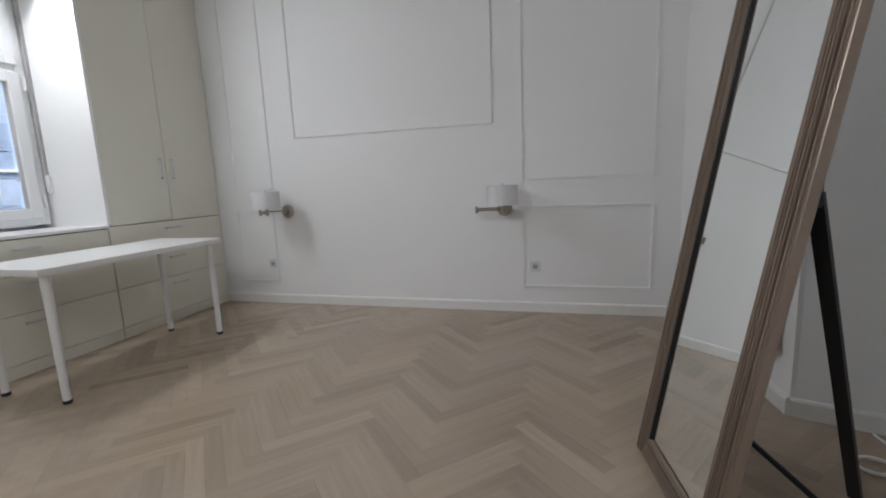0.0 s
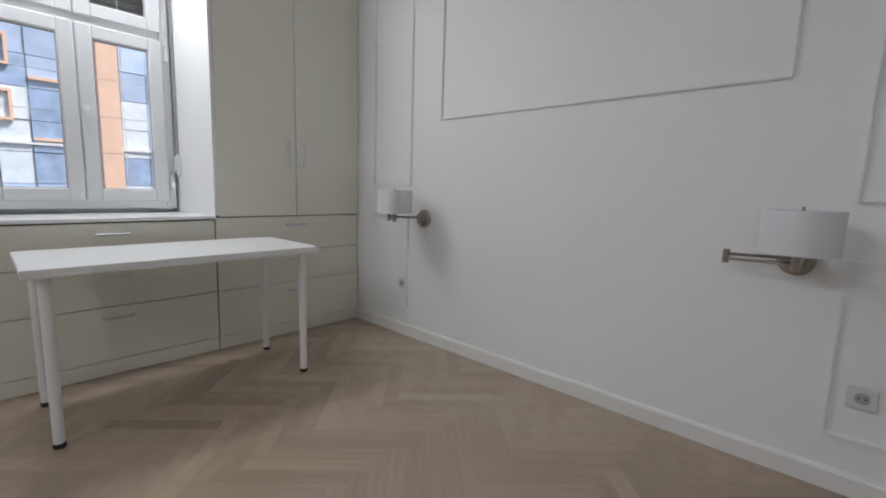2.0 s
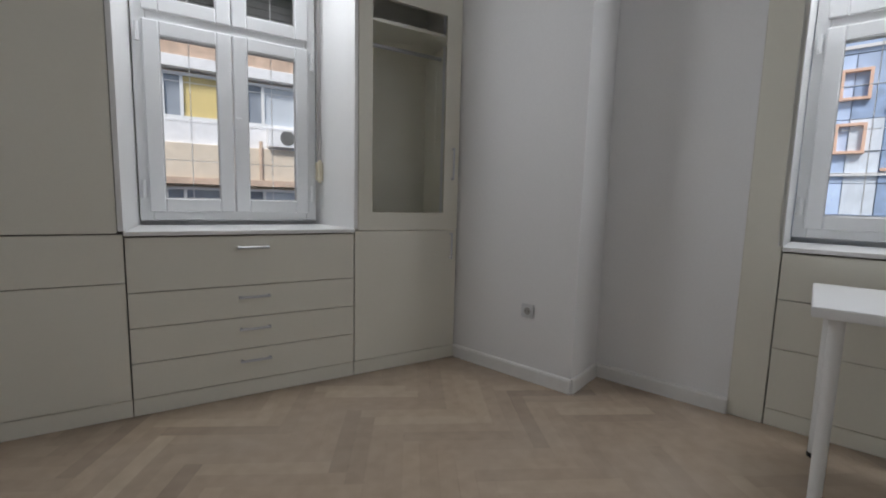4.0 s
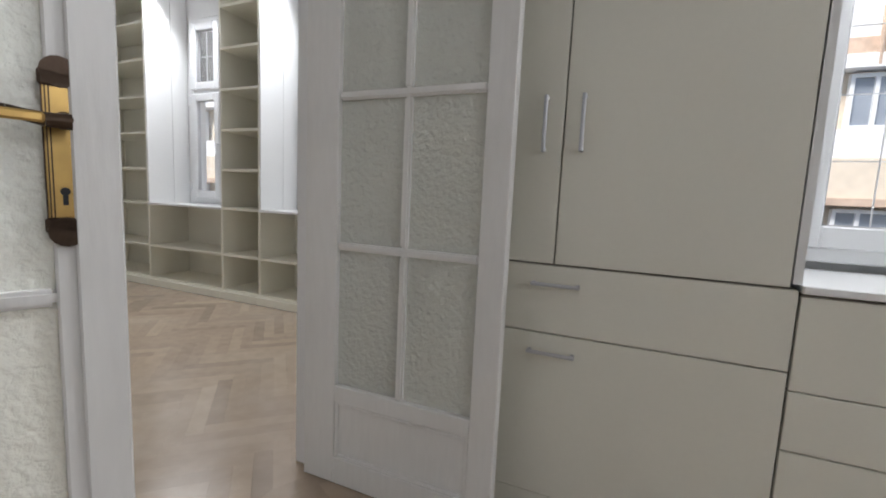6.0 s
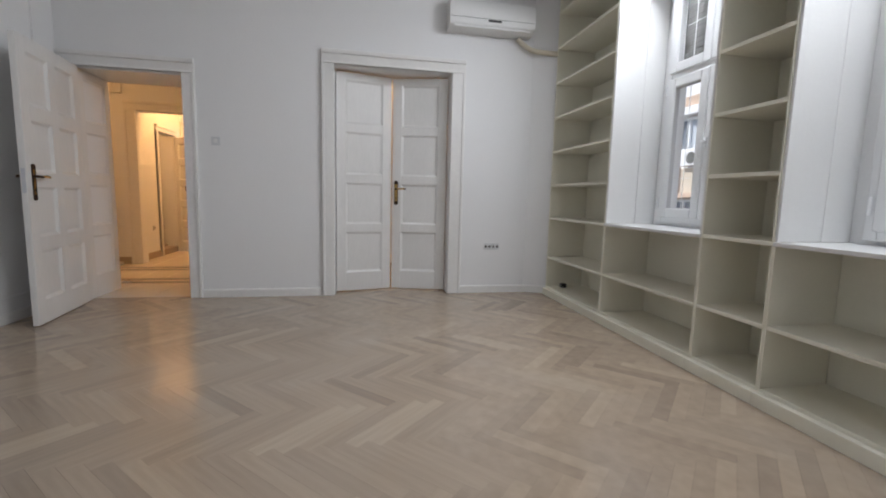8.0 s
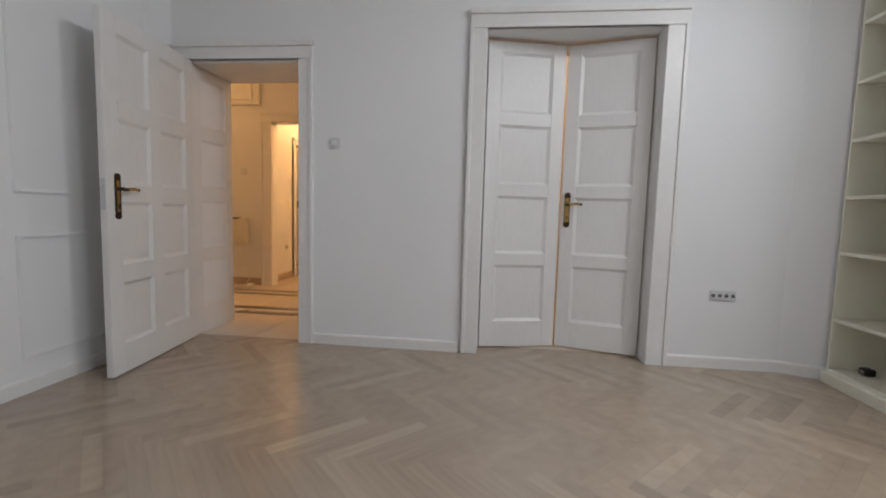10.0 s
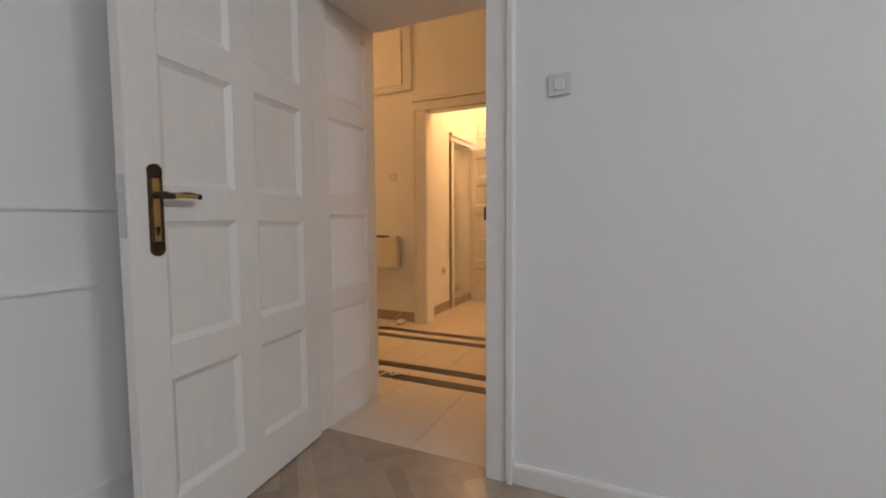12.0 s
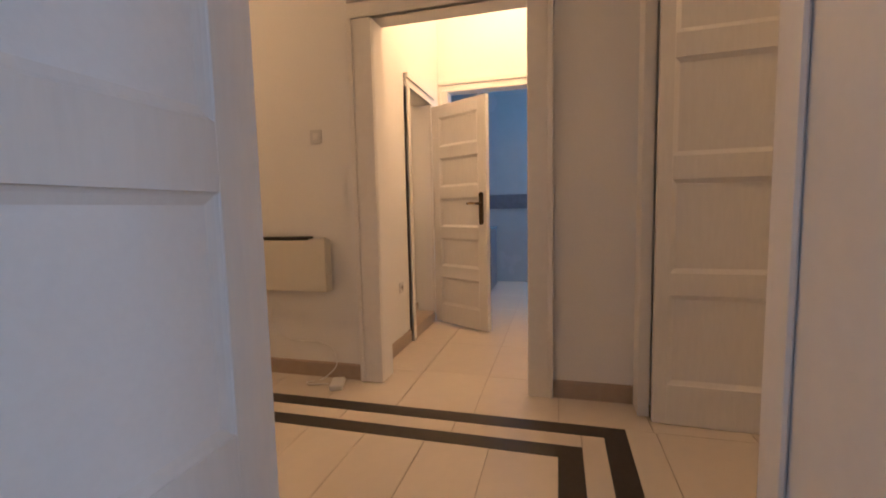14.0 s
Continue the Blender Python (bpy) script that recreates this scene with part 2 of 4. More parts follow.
def xy_a(x, y):
    v = MA @ Vector((x, y, 0))
    return v.x, v.y


# ---- shell ----
W = 4.25
wall_y("wall_bed", 0.0, 0.25, -0.95, 4.45, [], "white painted wall with thin panel mouldings", MA)
wall_x("wall_window_first", -0.60, -0.50, -3.9, 0.25, [(-2.115, -1.16, 0.90, 2.75)], "white outer wall with a window opening", MA)
wall_x("wall_corner", -0.50, 0.0, -2.955, -2.275, [], "plain white wall beside the built-in cabinets", MA)
wall_x("wall_corner_pier", -0.50, 0.353, -3.95, -2.955, [], "white corner pier with a socket", MA)
wall_y("wall_window_second", -4.56, -4.45, 0.6, 4.5, [(1.838, 2.772, 0.90, 2.75)], "white outer wall with a window opening")
bm = bmesh.new()
slab(bm, [xy_a(4.03, 0.0), xy_a(4.148, -1.385), xy_a(4.40, -1.385), xy_a(4.30, 0.0)], 0, CEIL)
tagged(new("wall_heater", data("wall_heater", bm, WALL)), "white wall that carries a panel heater", "wall", kind="structure")
wall_y("wall_jog", -0.485, -0.30, 3.90, 4.6, [], "short white wall beside the glazed doors")
wall_x("wall_between", W, W + 0.09, -4.45, -0.485, [(-3.825, -2.35, 0, 2.475)], "white wall with a double glazed door")
wall_x("wall_between_south", W, W + 0.09, -6.4, -4.45, [], "white wall at the end of the bookcase")
wall_x("wall_far", 9.114, 9.65, -6.4, -0.3, [(-1.735, -0.84, 0, 2.175), (-4.36, -3.145, 0, 2.37)], "white wall with two doorways")
wall_y("wall_north", -0.70, -0.45, 4.38, 9.114, [], "white wall with thin panel mouldings")
wall_y("wall_window_third", -6.05, -5.95, W + 0.09, 9.2, [(5.25, 6.17, 0.90, 2.85), (6.78, 7.70, 0.90, 2.85)], "white outer wall with two window openings")
bm = bmesh.new()
slab(bm, [(9.114, -5.26), (9.00, -5.53), (9.00, -5.95), (9.114, -5.95)], 0, CEIL)
tagged(new("wall_step", data("wall_step", bm, WALL)), "slanted white wall step beside the bookcase", "wall", kind="structure")
# hall and the passage behind it
wall_x("wall_hall_far", 11.41, 11.55, -4.8, 3.0, [(-1.182, -0.300, 0, 2.175)], "cream lit hall wall with a doorway")
wall_y("wall_hall_left", 3.0, 3.15, 9.65, 11.55, [], "hall end wall")
wall_y("wall_hall_right", -4.95, -4.8, 9.65, 11.55, [], "hall end wall")
wall_x("wall_hall_near", 9.50, 9.65, -0.3, 3.0, [], "hall wall")
wall_y("wall_passage_left", -0.185, -0.035, 11.55, 13.25, [(12.315, 12.880, 0.09, 2.02)], "cream lit passage wall with a narrow doorway")
wall_y("wall_passage_right", -1.75, -1.6, 11.55, 13.25, [], "cream lit passage wall")
wall_x("wall_passage_end", 13.25, 13.37, -1.75, 1.4, [(-1.22, -0.285, 0, 2.21)], "passage end wall with a doorway")
setting("wall_bathroom", WALL, [(11.55, 1.3, 0, 13.25, 1.4, CEIL), (11.55, -0.035, 0, 11.60, 1.3, CEIL)], "bathroom walls", "wall")
setting("ceiling", CEILM, [(-1.8, -6.6, CEIL, 9.65, 2.2, CEIL + 0.15)], "flat white ceiling", "ceiling")
setting("ceiling_hall", CEILM, [(9.65, -5, CEIL, 15.6, 3.2, CEIL + 0.15)], "flat white hall ceiling", "ceiling")
setting("floor", DARKGAP, [(-1.8, -6.4, -0.25, 9.165, 2.2, -0.012)], "pale herringbone oak parquet floor", "floor")
setting("floor_hall", GROUT, [(9.165, -5, -0.25, 15.6, 3.2, -0.006)], "cream tiled hall floor with black bands", "floor")

# ---- doors, windows, trims ----


def panel_leaf(parent, w, h, cols, rows, mat=None, stile=0.11, rail=0.11, bottom=0.2, thick=0.042, mid=0.10, foot=0.0):
    """A framed leaf with sunk panels; hinge at x = 0, thickness round y = 0."""
    mat = mat or DOORM
    bm = bmesh.new()
    cw = (w - 2 * stile - (cols - 1) * mid) / cols
    rh = (h - rail - bottom - (rows - 1) * mid) / rows
    t = thick / 2
    for x in (0, w - stile):
        bx(bm, x, -t, foot, x + stile, t, h, 0.002)
    for c in range(1, cols):
        x = stile + c * cw + (c - 1) * mid
        for r in range(rows):
            z = bottom + r * (rh + mid)
            bx(bm, x, -t, z, x + mid, t, z + rh)
    zs = [(foot, bottom)] + [(bottom + r * rh + (r - 1) * mid, bottom + r * (rh + mid)) for r in range(1, rows)] + [(h - rail, h)]
    for a, b in zs:
        bx(bm, stile, -t, a, w - stile, t, b)
    part("leaf_frame", bm, mat, parent)
    for c in range(cols):
        x = stile + c * (cw + mid)
        for r in range(rows):
            z = bottom + r * (rh + mid)
            bm = bmesh.new()
            s = 0.022
            for sg in (-1, 1):
                o = [bm.verts.new(p) for p in ((x, sg * (t - 0.003), z), (x + cw, sg * (t - 0.003), z), (x + cw, sg * (t - 0.003), z + rh), (x, sg * (t - 0.003), z + rh))]
                q = [bm.verts.new(p) for p in ((x + s * .3, sg * (t - 0.007), z + s * .3), (x + cw - s * .3, sg * (t - 0.007), z + s * .3), (x + cw - s * .3, sg * (t - 0.007), z + rh - s * .3), (x + s * .3, sg * (t - 0.007), z + rh - s * .3))]
                i = [bm.verts.new(p) for p in ((x + s, sg * 0.005, z + s), (x + cw - s, sg * 0.005, z + s), (x + cw - s, sg * 0.005, z + rh - s), (x + s, sg * 0.005, z + rh - s))]
                for a, b in ((o, q), (q, i)):
                    for k in range(4):
                        bm.faces.new((a[k], a[(k + 1) % 4], b[(k + 1) % 4], b[k]))
                bm.faces.new(i)
            part("panel", bm, mat, parent)


def handle_set(parent, x, z, side, reach, thick=0.042, body=None):
    """Lever handle on a long back plate, on both faces; reach: +1 or -1 along x."""
    for sg in ((1, -1) if side == 0 else (side,)):
        y = sg * thick / 2
        bm = bmesh.new()
        bx(bm, x - 0.021, y, z - 0.095, x + 0.021, y + sg * 0.007, z + 0.095, 0.002)
        pl = part("handle_plate", bm, body or BRASS, parent, "aged brass back plate")
        for k in (-0.0205, -0.0165, -0.0125, 0.0125, 0.0165, 0.0205):
            pbox("groove", BRONZE, pl, x + k - 0.0009, y, z - 0.094, x + k + 0.0009, y + sg * 0.0082, z + 0.094, 0)
        for s2 in (-1, 1):
            bm = bmesh.new()
            bx(bm, x - 0.024, y, z + s2 * 0.093, x + 0.024, y + sg * 0.009, z + s2 * 0.118, 0.004)
            rod(bm, (x, y, z + s2 * 0.115), (x, y + sg * 0.009, z + s2 * 0.115), 0.022)
            part("plate_cap", bm, BRONZE, pl, "dark bronze cap")
        bm = bmesh.new()
        rod(bm, (x, y + sg * 0.008, z - 0.055), (x, y + sg * 0.0115, z - 0.055), 0.006, seg=10)
        bx(bm, x - 0.003, y + sg * 0.008, z - 0.075, x + 0.003, y + sg * 0.0115, z - 0.055)
        part("keyhole", bm, BLACK, pl)
        bm = bmesh.new()
        rod(bm, (x, y, z + 0.045), (x, y + sg * 0.05, z + 0.045), 0.011, 0.010)
        part("lever_neck", bm, BRONZE, pl, "dark bronze neck")
        bm = bmesh.new()
        px, pr = x - reach * 0.008, 0.011
        for k in range(1, 7):
            qx = x + reach * 0.115 * k / 6
            r = 0.0115 - 0.004 * math.sin(k / 6 * 2.6)
            rod(bm, (px, y + sg * 0.05, z + 0.045 - 0.004 * math.sin(k * 1.0)), (qx, y + sg * 0.05, z + 0.045 - 0.004 * math.sin(k + 1.0)), pr, r, 12)
            px, pr = qx, r
        lv = part("lever", bm, BRONZE, pl, "dark bronze lever with brass inlay", smooth=True)
        pbox("inlay", BRASS, lv, x + reach * 0.02, y + sg * 0.056, z + 0.036, x + reach * 0.10, y + sg * 0.0625, z + 0.050, 0.003)


def casing(name, parent_label, y0, y1, top, face, sg, wd=0.125, depth=0.035, axis="x", lo=0.0, left=None, head=None):
    """Moulded trim round an opening: three flat bars with a proud outer bead."""
    th = thing(name, pose(0, 0, 0), parent_label, "door frame", kind="structure")
    left = wd if left is None else left
    for nm, a, b, z0, z1 in (("jamb_trim", y0 - left, y0 - 0.002, lo, top + 0.0015), ("jamb_trim", y1 + 0.002, y1 + wd, lo, top + 0.0015), ("head_trim", y0 - left, y1 + wd, top + 0.002, top + (head or wd))):
        bm = bmesh.new()
        sunk = face - sg * 0.012
        boxes = [(a, b, z0, z1, 0.7)]
        e = 0.028
        if nm == "head_trim":
            boxes.append((a, b, z1 - e, z1 + 0.012, 1.15))
            boxes.append((a + e, b - e, z0, z0 + 0.02, 0.85))
        elif a < y0:
            boxes.append((a, a + min(e, left * 0.4), z0, z1, 1.0))
        else:
            boxes.append((b - e, b, z0, z1, 1.0))
        for p, q, r, s, k in boxes:
            if axis == "x":
                bx(bm, sunk, p, r, face + sg * depth * k, q, s, 0.003)
            else:
                bx(bm, p, sunk, r, q, face + sg * depth * k, s, 0.003)
        part(nm, bm, TRIM, th)
    return th


def window(m, w, h, tr, label, shutter=0.5, knob=True, strap=False, cols=2, rows=4):
    """A white plastic window: two casements below, two lights above. x across, y outward, z up from its foot."""
    th = thing("window", m, label, "window", "white plastic windows", "structure")
    d = 0.07
    bm = bmesh.new()
    for b in ((0, 0, 0.06, h), (w - 0.06, 0, w, h), (0.06, 0, w - 0.06, 0.055), (0.06, h - 0.055, w - 0.06, h), (0.06, tr - 0.03, w - 0.06, tr + 0.03)):
        bx(bm, b[0], 0, b[1], b[2], d, b[3], 0.004)
    part("window_frame", bm, PVC, th)
    half = w / 2
    for up in (0, 1):
        z0, z1 = (0.045, tr - 0.022) if not up else (tr + 0.022, h - 0.045)
        for s in (0, 1):
            x0, x1 = (0.045, half - 0.003) if s == 0 else (half + 0.003, w - 0.045)
            f = 0.074
            bm = bmesh.new()
            for b in ((x0, z0, x0 + f, z1), (x1 - f, z0, x1, z1), (x0 + f, z0, x1 - f, z0 + f), (x0 + f, z1 - f, x1 - f, z1)):
                bx(bm, b[0], -0.018, b[1], b[2], 0.05, b[3], 0.006)
            sash = part("sash", bm, PVC, th)
            bm = bmesh.new()
            for b in ((x0 + f, z0 + f, x0 + f + 0.004, z1 - f), (x1 - f - 0.004, z0 + f, x1 - f, z1 - f), (x0 + f + .004, z0 + f, x1 - f - .004, z0 + f + 0.004), (x0 + f + .004, z1 - f - 0.004, x1 - f - .004, z1 - f)):
                bx(bm, b[0], -0.006, b[1], b[2], 0.03, b[3])
            part("gasket", bm, SEAL, sash, "pale grey rubber seal")
            p = pbox("pane", PANE, sash, x0 + f + 0.002, 0.012, z0 + f + 0.002, x1 - f - 0.002, 0.018, z1 - f - 0.002, 0)
            p.visible_shadow = False
            nr = 2 if up else rows
            for k in range(1, nr):
                z = z0 + f + (z1 - z0 - 2 * f) * k / nr
                pbox("glazing_bar", PVC, sash, x0 + f, 0.020, z - 0.0015, x1 - f, 0.024, z + 0.0015, 0)
            xm = (x0 + x1) / 2
            pbox("glazing_bar", PVC, sash, xm - 0.002, 0.0205, z0 + f, xm + 0.002, 0.0235, z1 - f, 0)
    if knob:
        bm = bmesh.new()
        zc = tr * 0.52
        bx(bm, half + 0.012, -0.030, zc - 0.035, half + 0.042, -0.018, zc + 0.035, 0.004)
        rod(bm, (half + 0.027, -0.03, zc), (half + 0.027, -0.065, zc), 0.010)
        bx(bm, half + 0.016, -0.078, zc - 0.12, half + 0.038, -0.060, zc + 0.012, 0.006, 2)
        part("window_handle", bm, PVC, th, "white lever handle")
    for z in (0.12, tr - 0.14):
        for x in (0.012, w - 0.036):
            bm = bmesh.new()
            rod(bm, (x + 0.012, -0.02, z), (x + 0.012, -0.02, z + 0.09), 0.010, seg=10)
            part("hinge", bm, PVC, th)
    if shutter:
        bot = h - (h - tr) * shutter * 2 if shutter <= 0.5 else tr + 0.03
        bot = max(bot, tr + 0.06)
        n = int((h - bot) / 0.042)
        for k in range(n):
            z = bot + k * 0.042
            bm = bmesh.new()
            bx(bm, 0.03, 0.088, z, w - 0.03, 0.098, z + 0.0412, 0.004)
            part("shutter_slat", bm, GREYB, th, "grey roller shutter slat" if k == 0 else "")
    return th


def board_sill(name, m, x0, x1, y0, y1, z, mat, label, front=0.0):
    th = thing(name, m, label, "window sill", kind="structure")
    bm = bmesh.new()
    bx(bm, x0, y0, z - 0.022, x1, y1, z, 0.003)
    part("sill_board", bm, mat, th)
    return th


# first window (A frame): recess 0.42 deep behind the cabinet fronts
D1 = 0.42
window(MA @ pose(-D1, -2.112, 0.895, 0, 0, 90), 0.94, 1.83, 1.07, "white two-leaf window with grey shutter in its top lights")
window(pose(2.772, -4.38, 0.895, 0, 0, 180), 0.92, 1.83, 1.05, "white two-leaf window with grey shutter in its top lights")

# splayed recesses round the bedroom windows
def recess(name, m, x0, x1, xi0, xi1, depth, z0, z1, label):
    """Side boards and head of a window recess; local x across, y outward."""
    th = thing(name, m, label, "window recess", kind="structure")
    t = 0.02
    for nm, pts, lo, hi in (
        ("side_board", [(x0 - t, 0.0), (x0, 0.0), (xi0, depth), (xi0 - t, depth)], z0, z1),
        ("side_board", [(x1, 0.0), (x1 + t, 0.0), (xi1 + t, depth), (xi1, depth)], z0, z1),
        ("head_board", [(x0, 0.0), (x1, 0.0), (xi1, depth), (xi0, depth)], z1, z1 + t),
    ):
        bm = bmesh.new()
        slab(bm, pts, lo, hi)
        part(nm, bm, WHITE, th)
    return th


WZ = 2.75
SILL = 0.868
M1 = MA @ pose(0, -2.125, 0, 0, 0, 90)      # local x = along the wall, y = outward
M2 = pose(2.805, -3.955, 0, 0, 0, 180)
recess("window_recess_first", M1, 0.0, 1.043, 0.01, 0.955, 0.50, SILL, WZ, "white boarded window recess")
recess("window_recess_second", M2, 0.0, 1.06, 0.03, 0.97, 0.50, SILL, WZ, "white boarded window recess")
board_sill("sill_first", M1, 0.0, 1.043, -0.012, 0.46, SILL, WHITE, "white window board over the drawers")
board_sill("sill_second", M2, 0.0, 1.06, -0.012, 0.46, SILL, WHITE, "white window board over the drawers")

# ---- built-in cabinets ----


def bar_handle(parent, x, z, horizontal=True, ln=0.15):
    bm = bmesh.new()
    r = 0.006
    if horizontal:
        bx(bm, x - ln / 2, -0.026, z - r, x + ln / 2, -0.018, z + r, 0.003)
        for s in (-1, 1):
            bx(bm, x + s * (ln / 2 - 0.008) - 0.006, -0.02, z - r, x + s * (ln / 2 - 0.008) + 0.006, 0.0, z + r, 0.002)
    else:
        bx(bm, x - r, -0.026, z - ln / 2, x + r, -0.018, z + ln / 2, 0.003)
        for s in (-1, 1):
            bx(bm, x - r, -0.02, z + s * (ln / 2 - 0.008) - 0.006, x + r, 0.0, z + s * (ln / 2 - 0.008) + 0.006, 0.002)
    return part("handle", bm, ALU, parent, "matt aluminium bar handle")


GAP = 0.0022


def front(parent, nm, x0, x1, z0, z1, handle=None):
    f = pbox(nm, CREAM, parent, x0 + GAP, 0.0, z0 + GAP, x1 - GAP, 0.018, z1 - GAP, 0.0015)
    if handle:
        kind, hx, hz = handle
        bar_handle(f, hx, hz, kind == "h", 0.15 if kind == "h" else 0.17)
    return f


def carcass(parent, x0, x1, z0, z1, depth=0.40):
    bm = bmesh.new()
    bx(bm, x0, 0.022, z0, x1, depth, z1)
    part("body", bm, surface("cabinet_shadow_gap", (0.30, 0.27, 0.22), 0.7) if "cabinet_shadow_gap" not in bpy.data.materials else bpy.data.materials["cabinet_shadow_gap"], parent)


def drawer_unit(m, x0, x1, lines, label, plinth=0.083):
    c = thing("drawer_cabinet", m, label, "cabinet", "built-in drawer cabinets")
    carcass(c, x0 + 0.002, x1 - 0.002, plinth, lines[-1])
    pbox("plinth", CREAM, c, x0 + 0.001, 0.004, 0.0, x1 - 0.001, 0.02, plinth - 0.002)
    zs = [plinth] + lines
    for a, b in zip(zs, zs[1:]):
        front(c, "drawer", x0, x1, a, b, ("h", (x0 + x1) / 2, b - min(0.06, (b - a) * 0.35)))
    return c


def tall_unit(m, x0, x1, z0, z1, label, hz=1.285):
    c = thing("wardrobe_cabinet", m, label, "cabinet", "built-in wardrobe cabinets")
    carcass(c, x0 + 0.002, x1 - 0.002, z0 + 0.002, z1)
    xm = (x0 + x1) / 2
    front(c, "door", x0, xm, z0, z1, ("v", xm - 0.055, hz))
    front(c, "door", xm, x1, z0, z1, ("v", xm + 0.055, hz))
    return c


CT = 0.866
TOP = CEIL - 0.004
# along the first window wall: x runs from the wall end towards the bed wall
drawer_unit(M1, 0.0, 1.038, [0.383, 0.619, CT - 0.026], "cream drawer cabinet built in under the window")
drawer_unit(M1, 1.042, 2.120, [0.383, 0.610, CT - 0.012], "cream drawer cabinet below the wardrobe doors")
tall_unit(M1, 1.063, 2.120, CT - 0.010, TOP, "cream two-door wardrobe built in beside the window")
c = thing("filler_panel", M1, "cream upright filler panel at the cabinet end", "panel")
pbox("board", CREAM, c, -0.150, 0.0, 0.0, -0.003, 0.45, TOP)
c = thing("overhead_panel", M1, "cream panel over the window recess", "panel")
pbox("board", CREAM, c, -0.001, 0.0, WZ + 0.022, 1.061, 0.45, TOP)
# along the second window wall: x runs from the door towards the corner
drawer_unit(M2, 0.0, 1.060, [0.253, 0.420, 0.585, CT - 0.026], "cream four-drawer cabinet built in under the window")
drawer_unit(M2, -1.225, -0.002, [0.633, CT - 0.012], "cream two-drawer cabinet below the wardrobe doors")
tall_unit(M2, -1.225, -0.022, CT - 0.010, TOP, "cream two-door wardrobe built in beside the window")
c = thing("filler_panel", M2, "cream filler panel beside the glazed door", "panel")
pbox("board", CREAM, c, -1.442, 0.0, 0.0, -1.228, 0.45, TOP)
c = thing("overhead_panel", M2, "cream panel over the window recess", "panel")
pbox("board", CREAM, c, -0.020, 0.0, WZ + 0.022, 1.081, 0.45, TOP)
g = thing("glazed_cabinet", M2, "cream corner wardrobe with a tall glass door, empty inside", "cabinet")
gx0, gx1 = 1.062, 1.752
front(g, "lower_door", gx0, gx1, 0.083, CT - 0.012, ("v", gx1 - 0.05, 0.75))
pbox("plinth", CREAM, g, gx0, 0.004, 0, gx1, 0.02, 0.081)
for nm, a in (("side_board", (gx0 + 0.020, 0.02, 0.083, gx0 + 0.038, 0.45, TOP)), ("side_board", (gx1 - 0.018, 0.02, 0.083, gx1, 0.45, TOP)), ("back_board", (gx0 + 0.038, 0.435, 0.083, gx1 - 0.018, 0.45, TOP)), ("bottom_board", (gx0 + 0.038, 0.02, 0.845, gx1 - 0.018, 0.435, 0.863)), ("shelf", (gx0 + 0.038, 0.03, 2.03, gx1 - 0.018, 0.435, 2.05)), ("top_board", (gx0 + 0.038, 0.02, 2.36, gx1 - 0.018, 0.435, 2.378))):
    pbox(nm, SHELFM, g, *a)
bm = bmesh.new()
rod(bm, (gx0 + 0.038, 0.23, 1.97), (gx1 - 0.018, 0.23, 1.97), 0.012)
part("hanging_rail", bm, ALU, g, "metal hanging rail")
bm = bmesh.new()
f0, f1, fz0, fz1 = gx0 + 0.022, gx1 - GAP, CT - 0.008, 2.32
for b in ((f0, fz0, 1.165, fz1), (1.645, fz0, f1, fz1), (1.165, fz0, 1.645, 0.962), (1.165, 2.15, 1.645, fz1)):
    bx(bm, b[0], 0.0, b[1], b[2], 0.018, b[3])
dr = part("glass_door", bm, CREAM, g)
p = pbox("pane", PANE, dr, 1.160, 0.007, 0.957, 1.650, 0.011, 2.155, 0)
p.visible_shadow = False
bar_handle(dr, gx1 - 0.05, 1.27, False, 0.2)
front(g, "upper_door", gx0 + 0.02, gx1, 2.32, TOP)

# ---- glazed double door between the rooms ----


